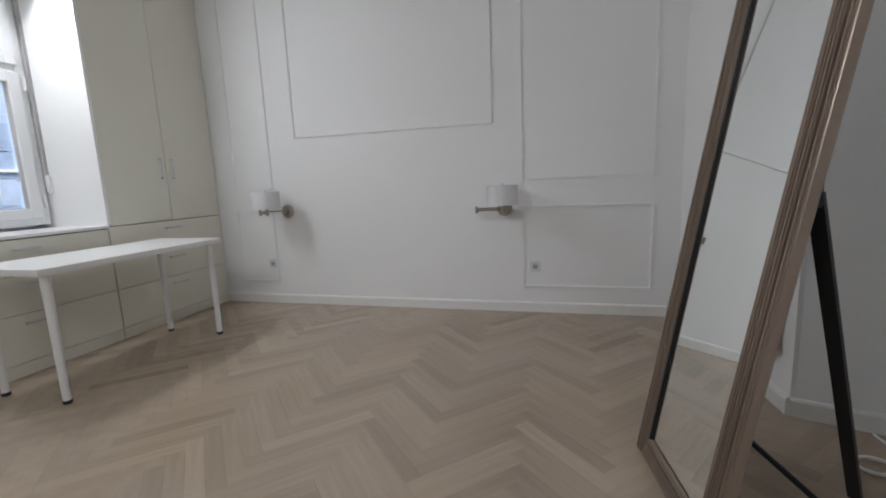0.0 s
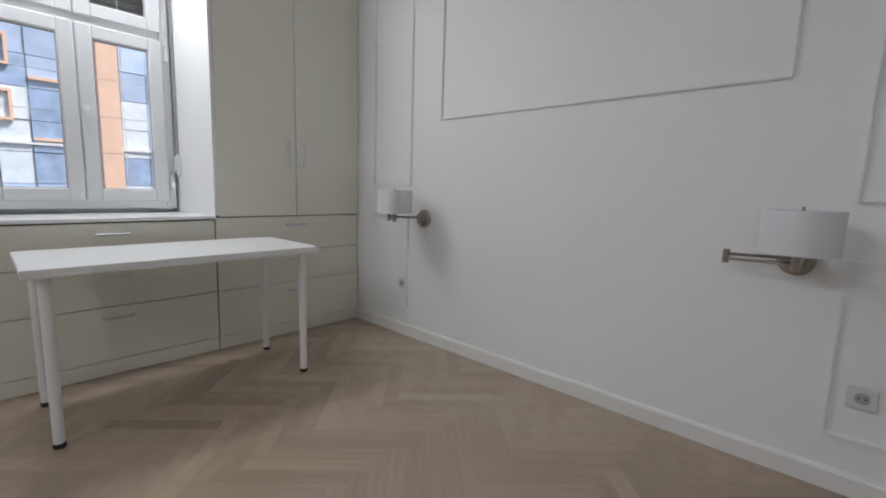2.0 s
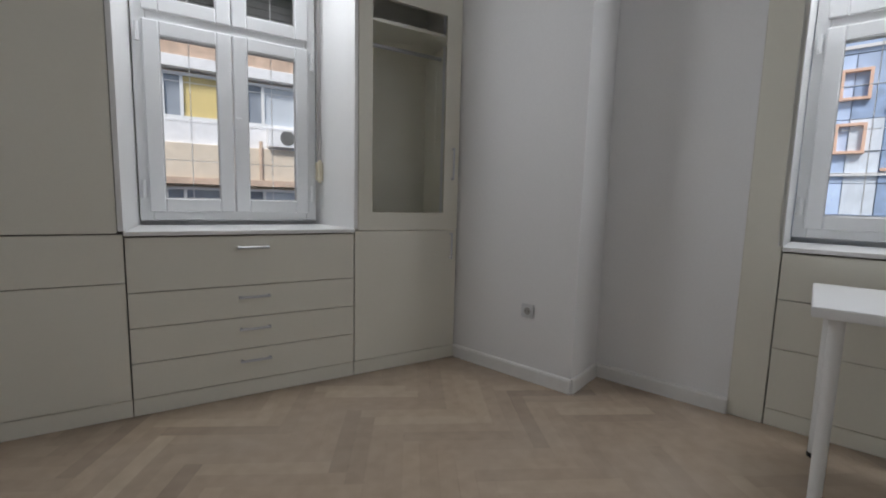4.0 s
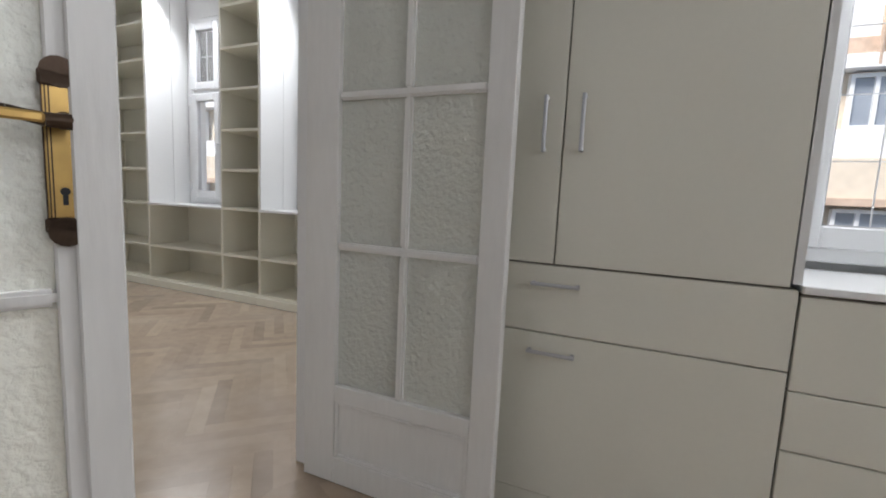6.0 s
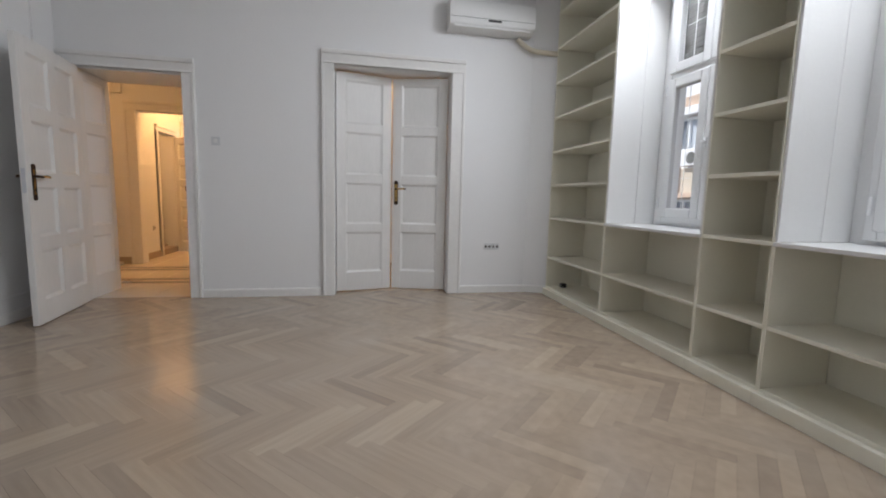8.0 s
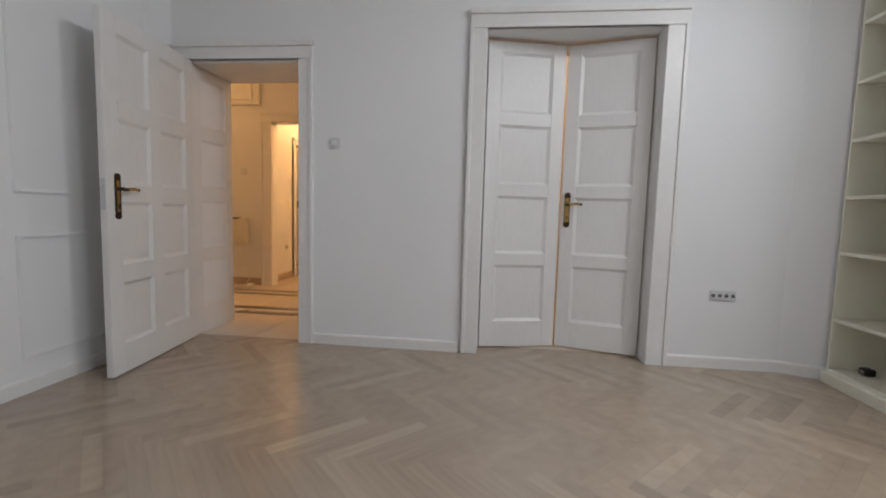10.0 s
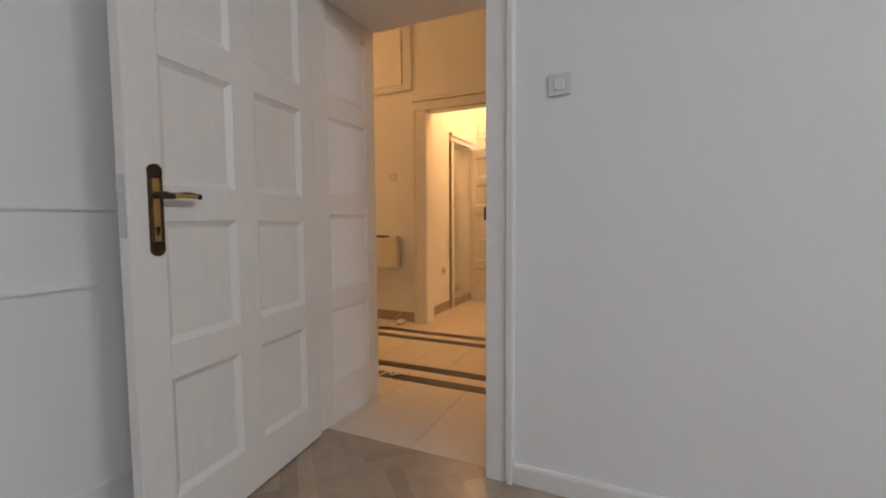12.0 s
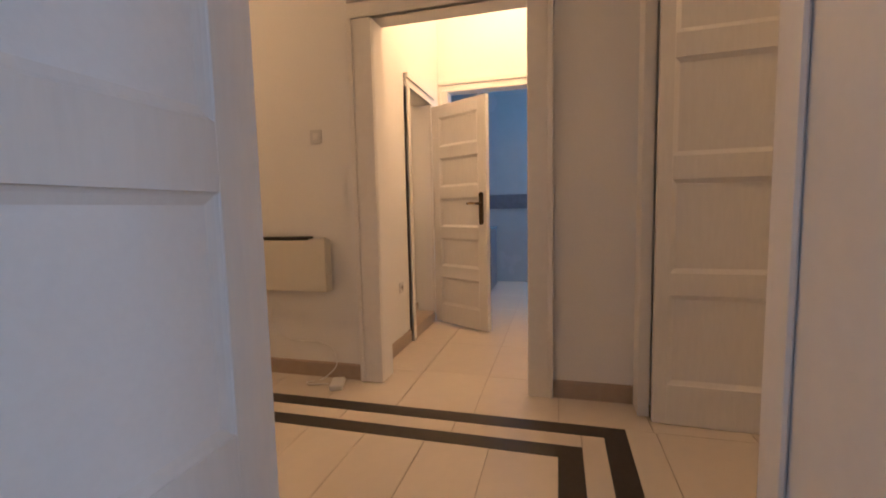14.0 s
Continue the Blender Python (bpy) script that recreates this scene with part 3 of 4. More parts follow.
def glazed_leaf(name, m, w, h, label, sg):
    th = thing(name, m, label, "door", "glazed double door leaves", "structure")
    t, sh, st, r0 = 0.021, 0.135, 0.082, 0.374
    bm = bmesh.new()
    for a in ((0.0, 0.004, sh, h), (w - st, 0.004, w, h), (sh, 0.004, w - st, r0 - 0.27), (sh, r0 - 0.06, w - st, r0), (sh, h - 0.11, w - st, h)):
        bx(bm, a[0], -t, a[1], a[2], t, a[3], 0.003)
    part("leaf_frame", bm, DOORM, th)
    bm = bmesh.new()
    bx(bm, sh - 0.005, -0.008, r0 - 0.275, w - st + 0.005, 0.008, r0 - 0.055)
    for q in (1, -1):
        for b in ((sh, r0 - 0.27, sh + 0.014, r0 - 0.06), (w - st - 0.014, r0 - 0.27, w - st, r0 - 0.06), (sh + .014, r0 - 0.27, w - st - .014, r0 - 0.256), (sh + .014, r0 - 0.074, w - st - .014, r0 - 0.06)):
            bx(bm, b[0], q * 0.008, b[1], b[2], q * 0.017, b[3], 0.003)
    part("panel", bm, DOORM, th)
    rows, mu = 4, 0.026
    zt = h - 0.11
    xm = (sh + w - st) / 2
    zs = [r0 + k * (zt - r0) / rows for k in range(rows + 1)]
    for k in range(1, rows):
        bm = bmesh.new()
        bx(bm, sh, -0.019, zs[k] - mu / 2, w - st, 0.019, zs[k] + mu / 2, 0.006, 2)
        part("muntin", bm, DOORM, th)
    for k in range(rows):
        bm = bmesh.new()
        bx(bm, xm - mu / 2, -0.018, zs[k] + (mu / 2 if k else 0), xm + mu / 2, 0.018, zs[k + 1] - (mu / 2 if k < rows - 1 else 0), 0.006, 2)
        part("muntin", bm, DOORM, th)
        for a, b in ((sh, xm - mu / 2), (xm + mu / 2, w - st)):
            gp = pbox("pane", FROST, th, a - 0.003, -0.002, zs[k] + (mu / 2 if k else 0) - 0.003, b + 0.003, 0.002, zs[k + 1] - (mu / 2 if k < rows - 1 else 0) + 0.003, 0)
            gp.visible_shadow = False
    return th


# leaves hang on the bedroom face of the wall
glazed_leaf("door_glazed_open", pose(4.262, -3.800, 0, 0, 0, 180), 0.725, 2.465, "white glazed door leaf with patterned panes, standing wide open", 1)
gl = glazed_leaf("door_glazed_ajar", pose(W - 0.03, -2.420, 0, 0, 0, 249.0), 0.650, 2.465, "white glazed door leaf with patterned panes and brass handle, ajar", 1)
handle_set(gl, 0.583, 1.085, 0, -1)
bm = bmesh.new()
bx(bm, 0.592, -0.031, 0.004, 0.652, -0.0215, 2.465, 0.003)
part("meeting_strip", bm, DOORM, gl)
casing("door_frame_glazed", "white moulded frame of the glazed double door", -3.825, -2.35, 2.475, W, -1, 0.11)

# ---- far wall doors of the large room ----
casing("door_frame_hall", "white moulded frame of the hall door", -1.735, -0.84, 2.175, 9.114, -1, 0.12, left=0.115)
casing("door_frame_double", "white moulded frame of the solid double door", -4.36, -3.145, 2.37, 9.114, -1, 0.125, left=0.145)
leaf = thing("door_hall", pose(9.085, -0.862, 0, 0, 0, 180 + 7.2), "white eight-panel wooden door standing open", "door", kind="structure")
panel_leaf(leaf, 0.905, 2.165, 2, 4, bottom=0.19, mid=0.11, foot=0.008)
handle_set(leaf, 0.825, 1.10, 0, -1)
bm = bmesh.new()
bx(bm, 0.904, -0.012, 1.02, 0.908, 0.012, 1.20)
part("lock_strip", bm, ALU, leaf, "steel lock strip")
bm = bmesh.new()
bx(bm, 0.90, -0.006, 1.145, 0.92, 0.006, 1.165, 0.002)
part("latch", bm, ALU, leaf)
# panelled linings in the thick wall
for y, w in ((-0.834, 0.52), (-1.745, 0.42)):
    ln = thing("door_lining", pose(9.122, y, 0), "white panelled lining of the hall doorway", "door lining", kind="structure")
    panel_leaf(ln, w, 2.17, 1, 4, stile=0.095, bottom=0.22, mid=0.105, rail=0.085, thick=0.036)
fr = thing("door_frame_hall_side", pose(9.545, -1.727, 0), "white boarded hall side of the doorway frame", "door frame", kind="structure")
pbox("board", TRIM, fr, 0.0, -0.030, 0.0, 0.385, 0.0, 2.172, 0.003)
pbox("bead", TRIM, fr, 0.270, 0.0005, 0.0, 0.340, 0.012, 2.172, 0.005)
setting("wall_hall_pier", WALL, [(9.652, -3.0, 0, 9.928, -1.772, CEIL)], "cream lit wall pier beside the hall door", "wall")
sp = thing("strike_plate", pose(9.092, -1.7345, 1.09), "small dark steel strike plate on the door frame", "strike plate")
pbox("plate", BRONZE, sp, -0.009, -0.003, -0.026, 0.006, 0.002, 0.026, 0.0005)
pbox("slot", BLACK, sp, -0.006, 0.002, -0.014, 0.003, 0.0025, 0.014, 0)
setting("door_lining_head", TRIM, [(9.122, -1.715, 2.16, 9.645, -0.86, 2.174)], "white boarded head of the hall doorway", "door lining")
for nm, hy, ang, flip in (("door_double_fixed", -3.150, -76.3, 1), ("door_double_handle", -4.352, 75.5, -1)):
    dl = thing(nm, pose(9.262, hy, 0.004, 0, 0, ang), "white panelled double door leaf standing slightly ajar", "door", "solid double door leaves", "structure")
    panel_leaf(dl, 0.607, 2.345, 1, 4, stile=0.10, bottom=0.21, mid=0.09, rail=0.075, foot=0.008)
    if flip < 0:
        handle_set(dl, 0.560, 1.10, 0, -1)
casing("door_frame_passage", "cream lit moulded frame of the passage doorway", -1.182, -0.300, 2.175, 11.41, -1, 0.148, left=0.136, head=0.122)

# ---- skirtings ----


def skirting(name, mat, runs, h, t, label, m=None):
    th = thing(name, m or pose(0, 0, 0), label, "baseboard", kind="structure")
    for x0, y0, x1, y1 in runs:
        d = Vector((x1 - x0, y1 - y0, 0))
        ln = d.length
        ang = math.degrees(math.atan2(d.y, d.x))
        bm = bmesh.new()
        pr = [(0, 0), (t, 0), (t, h - 0.012), (t - 0.004, h - 0.003), (t - 0.008, h), (0, h)]
        a, b = [bm.verts.new((0, p, q)) for p, q in pr], [bm.verts.new((ln, p, q)) for p, q in pr]
        for i in range(6):
            bm.faces.new((a[i], a[(i + 1) % 6], b[(i + 1) % 6], b[i]))
        bm.faces.new(a), bm.faces.new(b)
        part("board", bm, mat, th, m=pose(x0, y0, 0, 0, 0, ang))
    return th


BH, BT = 0.082, 0.016
rx, ry = 4.148, -1.385
skirting("baseboard_bedroom", TRIM, [(4.03, 0, 0.0, 0.0), (rx, ry, 4.03, 0.0), (0.0, -2.276, 0.0, -2.955), (0.0, -2.955, 0.353, -2.955), (0.353, -2.955 - 0.0, 0.353, -3.78)], BH, BT, "white painted skirting board", MA)
skirting("baseboard_jog", TRIM, [(W, -0.485, 3.887, -0.485), (W, -2.235, W, -0.485)], BH, BT, "white painted skirting board")
skirting("baseboard_living", TRIM, [(9.114, -3.0, 9.114, -1.852), (9.114, -5.26, 9.114, -4.507), (9.00, -5.53, 9.114, -5.26), (9.114, -0.70, 4.40, -0.70), (4.34, -0.70, 4.34, -2.30)], BH, BT, "white painted skirting board")
skirting("baseboard_hall", SKIRT, [(11.41, -0.150, 11.41, 3.0), (11.41, -1.733, 11.41, -1.320), (12.222, -0.185, 11.55, -0.185)], 0.10, 0.012, "beige tile skirting of the hall")

# ---- wall panel mouldings ----


def moulding(m, x0, z0, x1, z1, label="thin white plaster panel moulding on the wall"):
    """A rectangle of thin half-round strip, standing off the wall towards -y."""
    th = thing("wall_moulding", m, label, "moulding", "thin wall panel mouldings", "structure")
    wd, dp = 0.020, 0.012
    for a in ((x0, z0, x0 + wd, z1), (x1 - wd, z0, x1, z1), (x0 + wd, z0, x1 - wd, z0 + wd), (x0 + wd, z1 - wd, x1 - wd, z1)):
        bm = bmesh.new()
        bx(bm, a[0], -dp, a[1], a[2], 0.012, a[3], 0.005, 2)
        part("strip", bm, WALL, th)
    return th


moulding(MA, 0.885, 1.512, 2.675, 2.95)
moulding(MA, 0.205, 1.085, 0.625, 2.95)
moulding(MA, 0.195, 0.205, 0.605, 0.880)
moulding(MA, 2.885, 1.062, 3.855, 2.95)
moulding(MA, 2.885, 0.203, 3.850, 0.862)
N = pose(0, -0.70, 0)
for a, b in ((4.75, 6.15), (6.35, 7.72), (7.93, 8.85)):
    moulding(N, a, 0.19, b, 0.875)
    moulding(N, a, 1.10, b, 2.95)

# ---- bookcase of the large room ----
SY = -5.485
cols = [(8.985, 7.862, 0), (7.862, 6.780, 1), (6.780, 6.300, 0), (6.300, 5.205, 1), (5.205, 4.790, 0), (4.790, 4.385, 0)]
BT2 = 0.022
for x1, x0, win in cols:
    b = thing("bookcase", pose(x0, SY, 0, 0, 0, 0), "cream built-in bookcase bay with low open shelves under a window" if win else "cream built-in bookcase with empty open shelves up to the ceiling", "bookcase", "built-in bookcase bays")
    w = x1 - x0 - 0.002
    dp = -0.44
    top = 0.873 if win else CEIL - 0.004
    pbox("plinth", SHELFM, b, 0.001, -0.02, 0, w, 0.034, 0.073)
    for x in (0.001, w - BT2 / 2):
        pbox("upright", SHELFM, b, x, dp, 0.0735, x + BT2 / 2, 0.0, top - BT2 - 0.0005, 0.001)
    pbox("back_board", SHELFM, b, 0.0125, dp, 0.0735, w - 0.0125, dp + 0.008, top - BT2 - 0.0005, 0)
    zs = [0.095, 0.434]
    if not win:
        zs += [0.873 + k * 0.362 for k in range(7)]
    for z in zs:
        if z < top - 0.05:
            pbox("shelf", SHELFM, b, 0.0125, dp + 0.009, z - BT2, w - 0.0125, -0.001, z, 0.0015)
    pbox("top_board", WHITE if win else SHELFM, b, 0.0, dp if not win else dp - 0.02, top - BT2, w, 0.008 if win else 0.0, top, 0.002)

pb = thing("plug_box", pose(8.865, -5.640, 0.0955), "small black plug box lying in the empty bookcase", "plug box")
pbox("body", BLACK, pb, -0.035, -0.03, 0.0, 0.035, 0.03, 0.045, 0.008)
pbox("socket_face", SOCKG, pb, -0.015, 0.0305, 0.012, 0.015, 0.033, 0.034, 0.001)
# tall white side boards and window recesses between the bookcases
for x1, x0, k in ((7.862, 6.780, 0), (6.300, 5.205, 1)):
    for x in (x0 + 0.001, x1 - 0.017):
        bd = thing("recess_board", pose(x, SY - 0.003, 0.875), "tall white board lining the window recess", "panel")
        pbox("board", WHITE, bd, 0, -0.27, 0, 0.016, 0.0, CEIL - 0.88)
        pbox("cover_board", WHITE, bd, 0.001, -0.46, 0, 0.015, -0.273, CEIL - 0.88)
for x, w in ((7.700, 0.92), (6.170, 0.92)):
    window(pose(x, -5.86, 0.90, 0, 0, 180), w, 1.90, 1.16, "white two-leaf window above the bookcase, looking on the street")

# ---- desk ----
desk = thing("desk", MA @ pose(0.435, -1.405, 0), "white laminate desk on four round white metal legs", "desk")
bm = bmesh.new()
bx(bm, -0.30, -0.60, 0.700, 0.30, 0.60, 0.734, 0.003, 2)
part("tabletop", bm, WHITE, desk)
for sx in (-1, 1):
    for sy in (-1, 1):
        bm = bmesh.new()
        x, y = sx * 0.235, sy * 0.533
        rod(bm, (x, y, 0.02), (x, y, 0.694), 0.019, 0.022, 20)
        bx(bm, x - 0.035, y - 0.035, 0.692, x + 0.035, y + 0.035, 0.6995, 0.002)
        lg = part("leg", bm, WHITE, desk, smooth=True)
        bm = bmesh.new()
        lathe(bm, [(0.012, 0.0), (0.021, 0.002), (0.022, 0.016), (0.019, 0.022)], 18, Matrix.Translation((x, y, 0)))
        part("foot", bm, BLACK, lg, "black plastic foot", smooth=True)

# ---- standing mirror ----
# frame leans back on one black prop
LEAN = 9.8
mir = thing("standing_mirror", pose(3.376, -1.027, 0, 0, 0, -63.5), "tall leaning floor mirror in a brown-grey ribbed wooden frame", "mirror")
tilt = pose(0, 0, 0, -LEAN, 0, 0)
MW, MH, FW = 0.56, 1.86, 0.072


def ribbed(x0, z0, x1, z1, along_z):
    """A frame bar with four rounded ribs; the front looks to -y."""
    b = bmesh.new()
    bx(b, x0, -0.004, z0, x1, 0.026, z1, 0.003)
    for k in range(4):
        f0, f1 = k / 4 + 0.02, (k + 1) / 4 - 0.02
        dpt = (0.014, 0.020, 0.016, 0.009)[k]
        if along_z:
            bx(b, x0 + FW * f0, -0.004 - dpt, z0, x0 + FW * f1, 0.0, z1, 0.005, 2)
        else:
            bx(b, x0, -0.004 - dpt, z0 + FW * f0, x1, 0.0, z0 + FW * f1, 0.005, 2)
    return b


for x in (0.0, MW - FW):
    part("frame_side", ribbed(x, 0.0, x + FW, MH, True), WOODF, mir, m=tilt)
for z in (0.001, MH - FW):
    part("frame_rail", ribbed(FW + 0.001, z, MW - FW - 0.001, z + FW - 0.002, False), WOODF, mir, m=tilt)
bm = bmesh.new()
bx(bm, FW - 0.004, 0.004, FW - 0.004, MW - FW + 0.004, 0.010, MH - FW + 0.004)
part("mirror_glass", bm, MIRROR, mir, "silvered mirror glass", m=tilt)
bm = bmesh.new()
for a, b in ((FW, FW + 0.006), (MW - FW - 0.006, MW - FW)):
    bx(bm, a, -0.004, FW, b, 0.003, MH - FW)
part("inner_edge", bm, BLACK, mir, "dark inner edge", m=tilt)
bm = bmesh.new()
bx(bm, 0.01, 0.027, 0.01, MW - 0.01, 0.031, MH - 0.01)
part("back_board", bm, BLACK, mir, m=tilt)
bm = bmesh.new()
up = Vector((0.525, 0.035 + 1.02 * math.sin(radians(LEAN)), 1.02 * math.cos(radians(LEAN))))
ft = Vector((0.262, 0.580, 0.004))
dv = ft - up
mm = Matrix.Translation((up + ft) / 2) @ dv.to_track_quat("Z", "Y").to_matrix().to_4x4()
r = bmesh.ops.create_cube(bm, size=1, matrix=mm @ Matrix.Diagonal((0.035, 0.016, dv.length, 1)))
part("prop", bm, BLACK, mir, "black wooden prop")
bm = bmesh.new()
rod(bm, (0.10, 0.28, 0.155), (0.345, 0.45, 0.012), 0.010, seg=8)
part("strut", bm, BLACK, mir, "black strut between frame and prop")
bm = bmesh.new()
bx(bm, 0.510, 0.200, 0.97, 0.540, 0.218, 1.06, 0.002)
part("hinge_plate", bm, BLACK, mir)
# ---- wall lights ----


def wall_light(m, label, swing):
    th = thing("wall_light", m, label, "wall light", "swing-arm wall lights")
    bm = bmesh.new()
    rot = Matrix.Rotation(radians(90), 4, "X")
    lathe(bm, [(0.0005, 0.0), (0.060, 0.0), (0.060, 0.010), (0.052, 0.016), (0.030, 0.020), (0.026, 0.045), (0.0005, 0.048)], 30, rot)
    part("wall_plate", bm, NICKEL, th, "round brushed nickel wall plate", smooth=True)
    j = Vector((0, -0.055, 0.0))
    e = Vector((swing[0], swing[1], 0.005))
    s = Vector((swing[2], swing[3], 0.01))
    bm = bmesh.new()
    rod(bm, (0, -0.055, -0.03), (0, -0.055, 0.03), 0.014)
    part("pivot", bm, NICKEL, th, smooth=True)
    for nm, a, b, z in (("arm", j, e, 0.008), ("arm", e, s, -0.008)):
        bm = bmesh.new()
        rod(bm, a + Vector((0, 0, z)), b + Vector((0, 0, z)), 0.0065)
        part(nm, bm, NICKEL, th, smooth=True)
    bm = bmesh.new()
    rod(bm, e + Vector((0, 0, -0.026)), e + Vector((0, 0, 0.026)), 0.011)
    part("elbow", bm, NICKEL, th, smooth=True)
    bm = bmesh.new()
    rod(bm, s + Vector((0, 0, -0.03)), s + Vector((0, 0, 0.07)), 0.014)
    part("lamp_holder", bm, NICKEL, th, smooth=True)
    bm = bmesh.new()
    z0, z1, R0 = 0.030, 0.178, 0.113
    lathe(bm, [(R0, z0), (R0, z1), (R0 - 0.003, z1), (R0 - 0.003, z0), (R0, z0)], 40, Matrix.Translation(s))
    part("shade", bm, FABRIC, th, "white drum fabric shade", smooth=True)
    bm = bmesh.new()
    for k in range(3):
        a = k * math.tau / 3
        rod(bm, s + Vector((0, 0, z1 - 0.006)), s + Vector((math.cos(a) * (R0 - 0.002), math.sin(a) * (R0 - 0.002), z1 - 0.006)), 0.0015, seg=6)
    rod(bm, s + Vector((0, 0, z1 - 0.012)), s + Vector((0, 0, z1 + 0.012)), 0.005, seg=8)
    part("shade_spider", bm, NICKEL, th)


wall_light(MA @ pose(0.760, 0, 0.870), "brushed nickel swing-arm wall light with white drum shade", (-0.155, -0.19, -0.045, -0.235))
wall_light(MA @ pose(2.755, 0, 0.845), "brushed nickel swing-arm wall light with white drum shade", (-0.20, -0.16, 0.01, -0.20))

# ---- sockets and switches ----




COVERP = surface("grey_white_plastic", (0.66, 0.67, 0.68), 0.4, grain=30, vary=0.03)


def socket(m, label="square white plastic wall socket", n=1):
    th = thing("wall_socket", m, label, "socket", "white wall sockets")
    w = 0.082 if n == 1 else 0.175
    hh = 0.041 if n == 1 else 0.035
    bm = bmesh.new()
    bx(bm, -w / 2, -0.010, -hh, w / 2, 0, hh, 0.004, 2)
    part("cover", bm, COVERP, th)
    for k in range(n):
        x = 0 if n == 1 else (-w / 2 + w * (k + 0.5) / n)
        r = 0.021 if n == 1 else 0.014
        bm = bmesh.new()
        lathe(bm, [(r, -0.0005), (r, 0.0012), (r * 0.9, 0.0012), (r * 0.88, 0.0002), (0.0005, 0.0002)], 24, Matrix.Translation((x, -0.0105, 0)) @ Matrix.Rotation(radians(90), 4, "X"))
        cup = part("cup", bm, GREYB if n > 1 else SOCKG, th, smooth=True)
        for s in (-1, 1):
            bm = bmesh.new()
            rod(bm, (x + s * r * 0.42, -0.0125, 0), (x + s * r * 0.42, -0.0108, 0), r * 0.17, seg=8)
            part("pin_hole", bm, BLACK, cup)
    return th


def switch(m, label="white rocker light switch"):
    th = thing("light_switch", m, label, "light switch", "white light switches")
    bm = bmesh.new()
    bx(bm, -0.041, -0.010, -0.041, 0.041, 0, 0.041, 0.004, 2)
    part("cover", bm, COVERP, th)
    bm = bmesh.new()
    bx(bm, -0.018, -0.014, -0.020, 0.018, -0.0105, 0.020, 0.003)
    part("rocker", bm, PLASTIC, th)
    return th


socket(MA @ pose(2.988, 0, 0.374))
socket(MA @ pose(0.546, 0, 0.380))
socket(MA @ pose(0.353, -3.239, 0.414, 0, 0, 90))
socket(pose(9.114, -4.862, 0.527, 0, 0, -90), "white four-way wall socket", 4)
switch(pose(9.114, -2.016, 1.558, 0, 0, -90))

HEATW = surface("cream_white_heater_enamel", (0.74, 0.71, 0.62), 0.4, grain=30, vary=0.02, bump=0.02)
# ---- panel heaters ----


def heater(m, w, h, label):
    th = thing("panel_heater", m, label, "heater", "white panel heaters")
    bm = bmesh.new()
    bx(bm, 0, -0.085, 0.0, w, -0.02, h, 0.008, 2)
    part("body", bm, HEATW, th)
    bm = bmesh.new()
    bx(bm, 0.004, -0.086, h - 0.006, w * 0.82, -0.022, h + 0.014, 0.003)
    part("grille", bm, BLACK, th, "black outlet grille")
    for x in (0.12, w - 0.16):
        pbox("bracket", ALU, th, x, -0.02, 0.05, x + 0.04, 0.0, h - 0.05, 0)
    bm = bmesh.new()
    bx(bm, w * 0.93, -0.07, h, w * 0.97, -0.035, h + 0.008, 0.002)
    part("knob", bm, HEATW, th)
    return th


ang = math.degrees(math.atan2(-1.385, 0.118))
heater(MA @ pose(4.03 + 0.03, -0.36, 0.25, 0, 0, ang), 0.95, 0.37, "white electric panel heater with black top grille on the wall")
heater(pose(11.41, 0.690, 0.572, 0, 0, -90), 0.67, 0.328, "white electric panel heater with black top grille on the hall wall")

# ---- air conditioner ----
ac = thing("air_conditioner", pose(9.114, -4.285, 2.778, 0, 0, -90), "white wall air conditioner above the double door", "air conditioner")
bm = bmesh.new()
prof = [(0.0, 0.0), (-0.13, 0.0), (-0.185, 0.045), (-0.195, 0.10), (-0.19, 0.24), (-0.15, 0.285), (0.0, 0.29)]
a, b2 = [bm.verts.new((0.0, y, z)) for y, z in prof], [bm.verts.new((0.91, y, z)) for y, z in prof]
for i in range(len(prof)):
    bm.faces.new((a[i], a[(i + 1) % len(prof)], b2[(i + 1) % len(prof)], b2[i]))
bm.faces.new(a), bm.faces.new(b2)
bmesh.ops.bevel(bm, geom=list(bm.edges), offset=0.006, segments=2, affect="EDGES")
part("body", bm, PLASTIC, ac, smooth=True)
pbox("air_flap", WHITE, ac, 0.05, -0.178, 0.012, 0.86, -0.150, 0.030, 0.004)
pbox("display", BLACK, ac, 0.40, -0.199, 0.072, 0.54, -0.194, 0.092, 0.001)
pbox("front_seam", GREYB, ac, 0.01, -0.1965, 0.098, 0.90, -0.190, 0.101, 0)
pp = thing("pipe_duct", pose(9.114, -5.03, 2.70), "white plastic pipe duct from the air conditioner to the bookcase", "pipe duct")
bm = bmesh.new()
prev = Vector((-0.06, -0.02, 0.06))
for k in range(1, 9):
    q = Vector((-0.06 - 0.008 * max(0, k - 2), -0.02 - 0.058 * k, 0.06 - 0.10 * math.sin(min(k, 4) / 4 * 1.57) - 0.004 * k))
    rod(bm, prev, q, 0.026, seg=12)
    prev = q
part("duct", bm, surface("yellowed_white_plastic", (0.66, 0.60, 0.48), 0.5), pp, smooth=True)

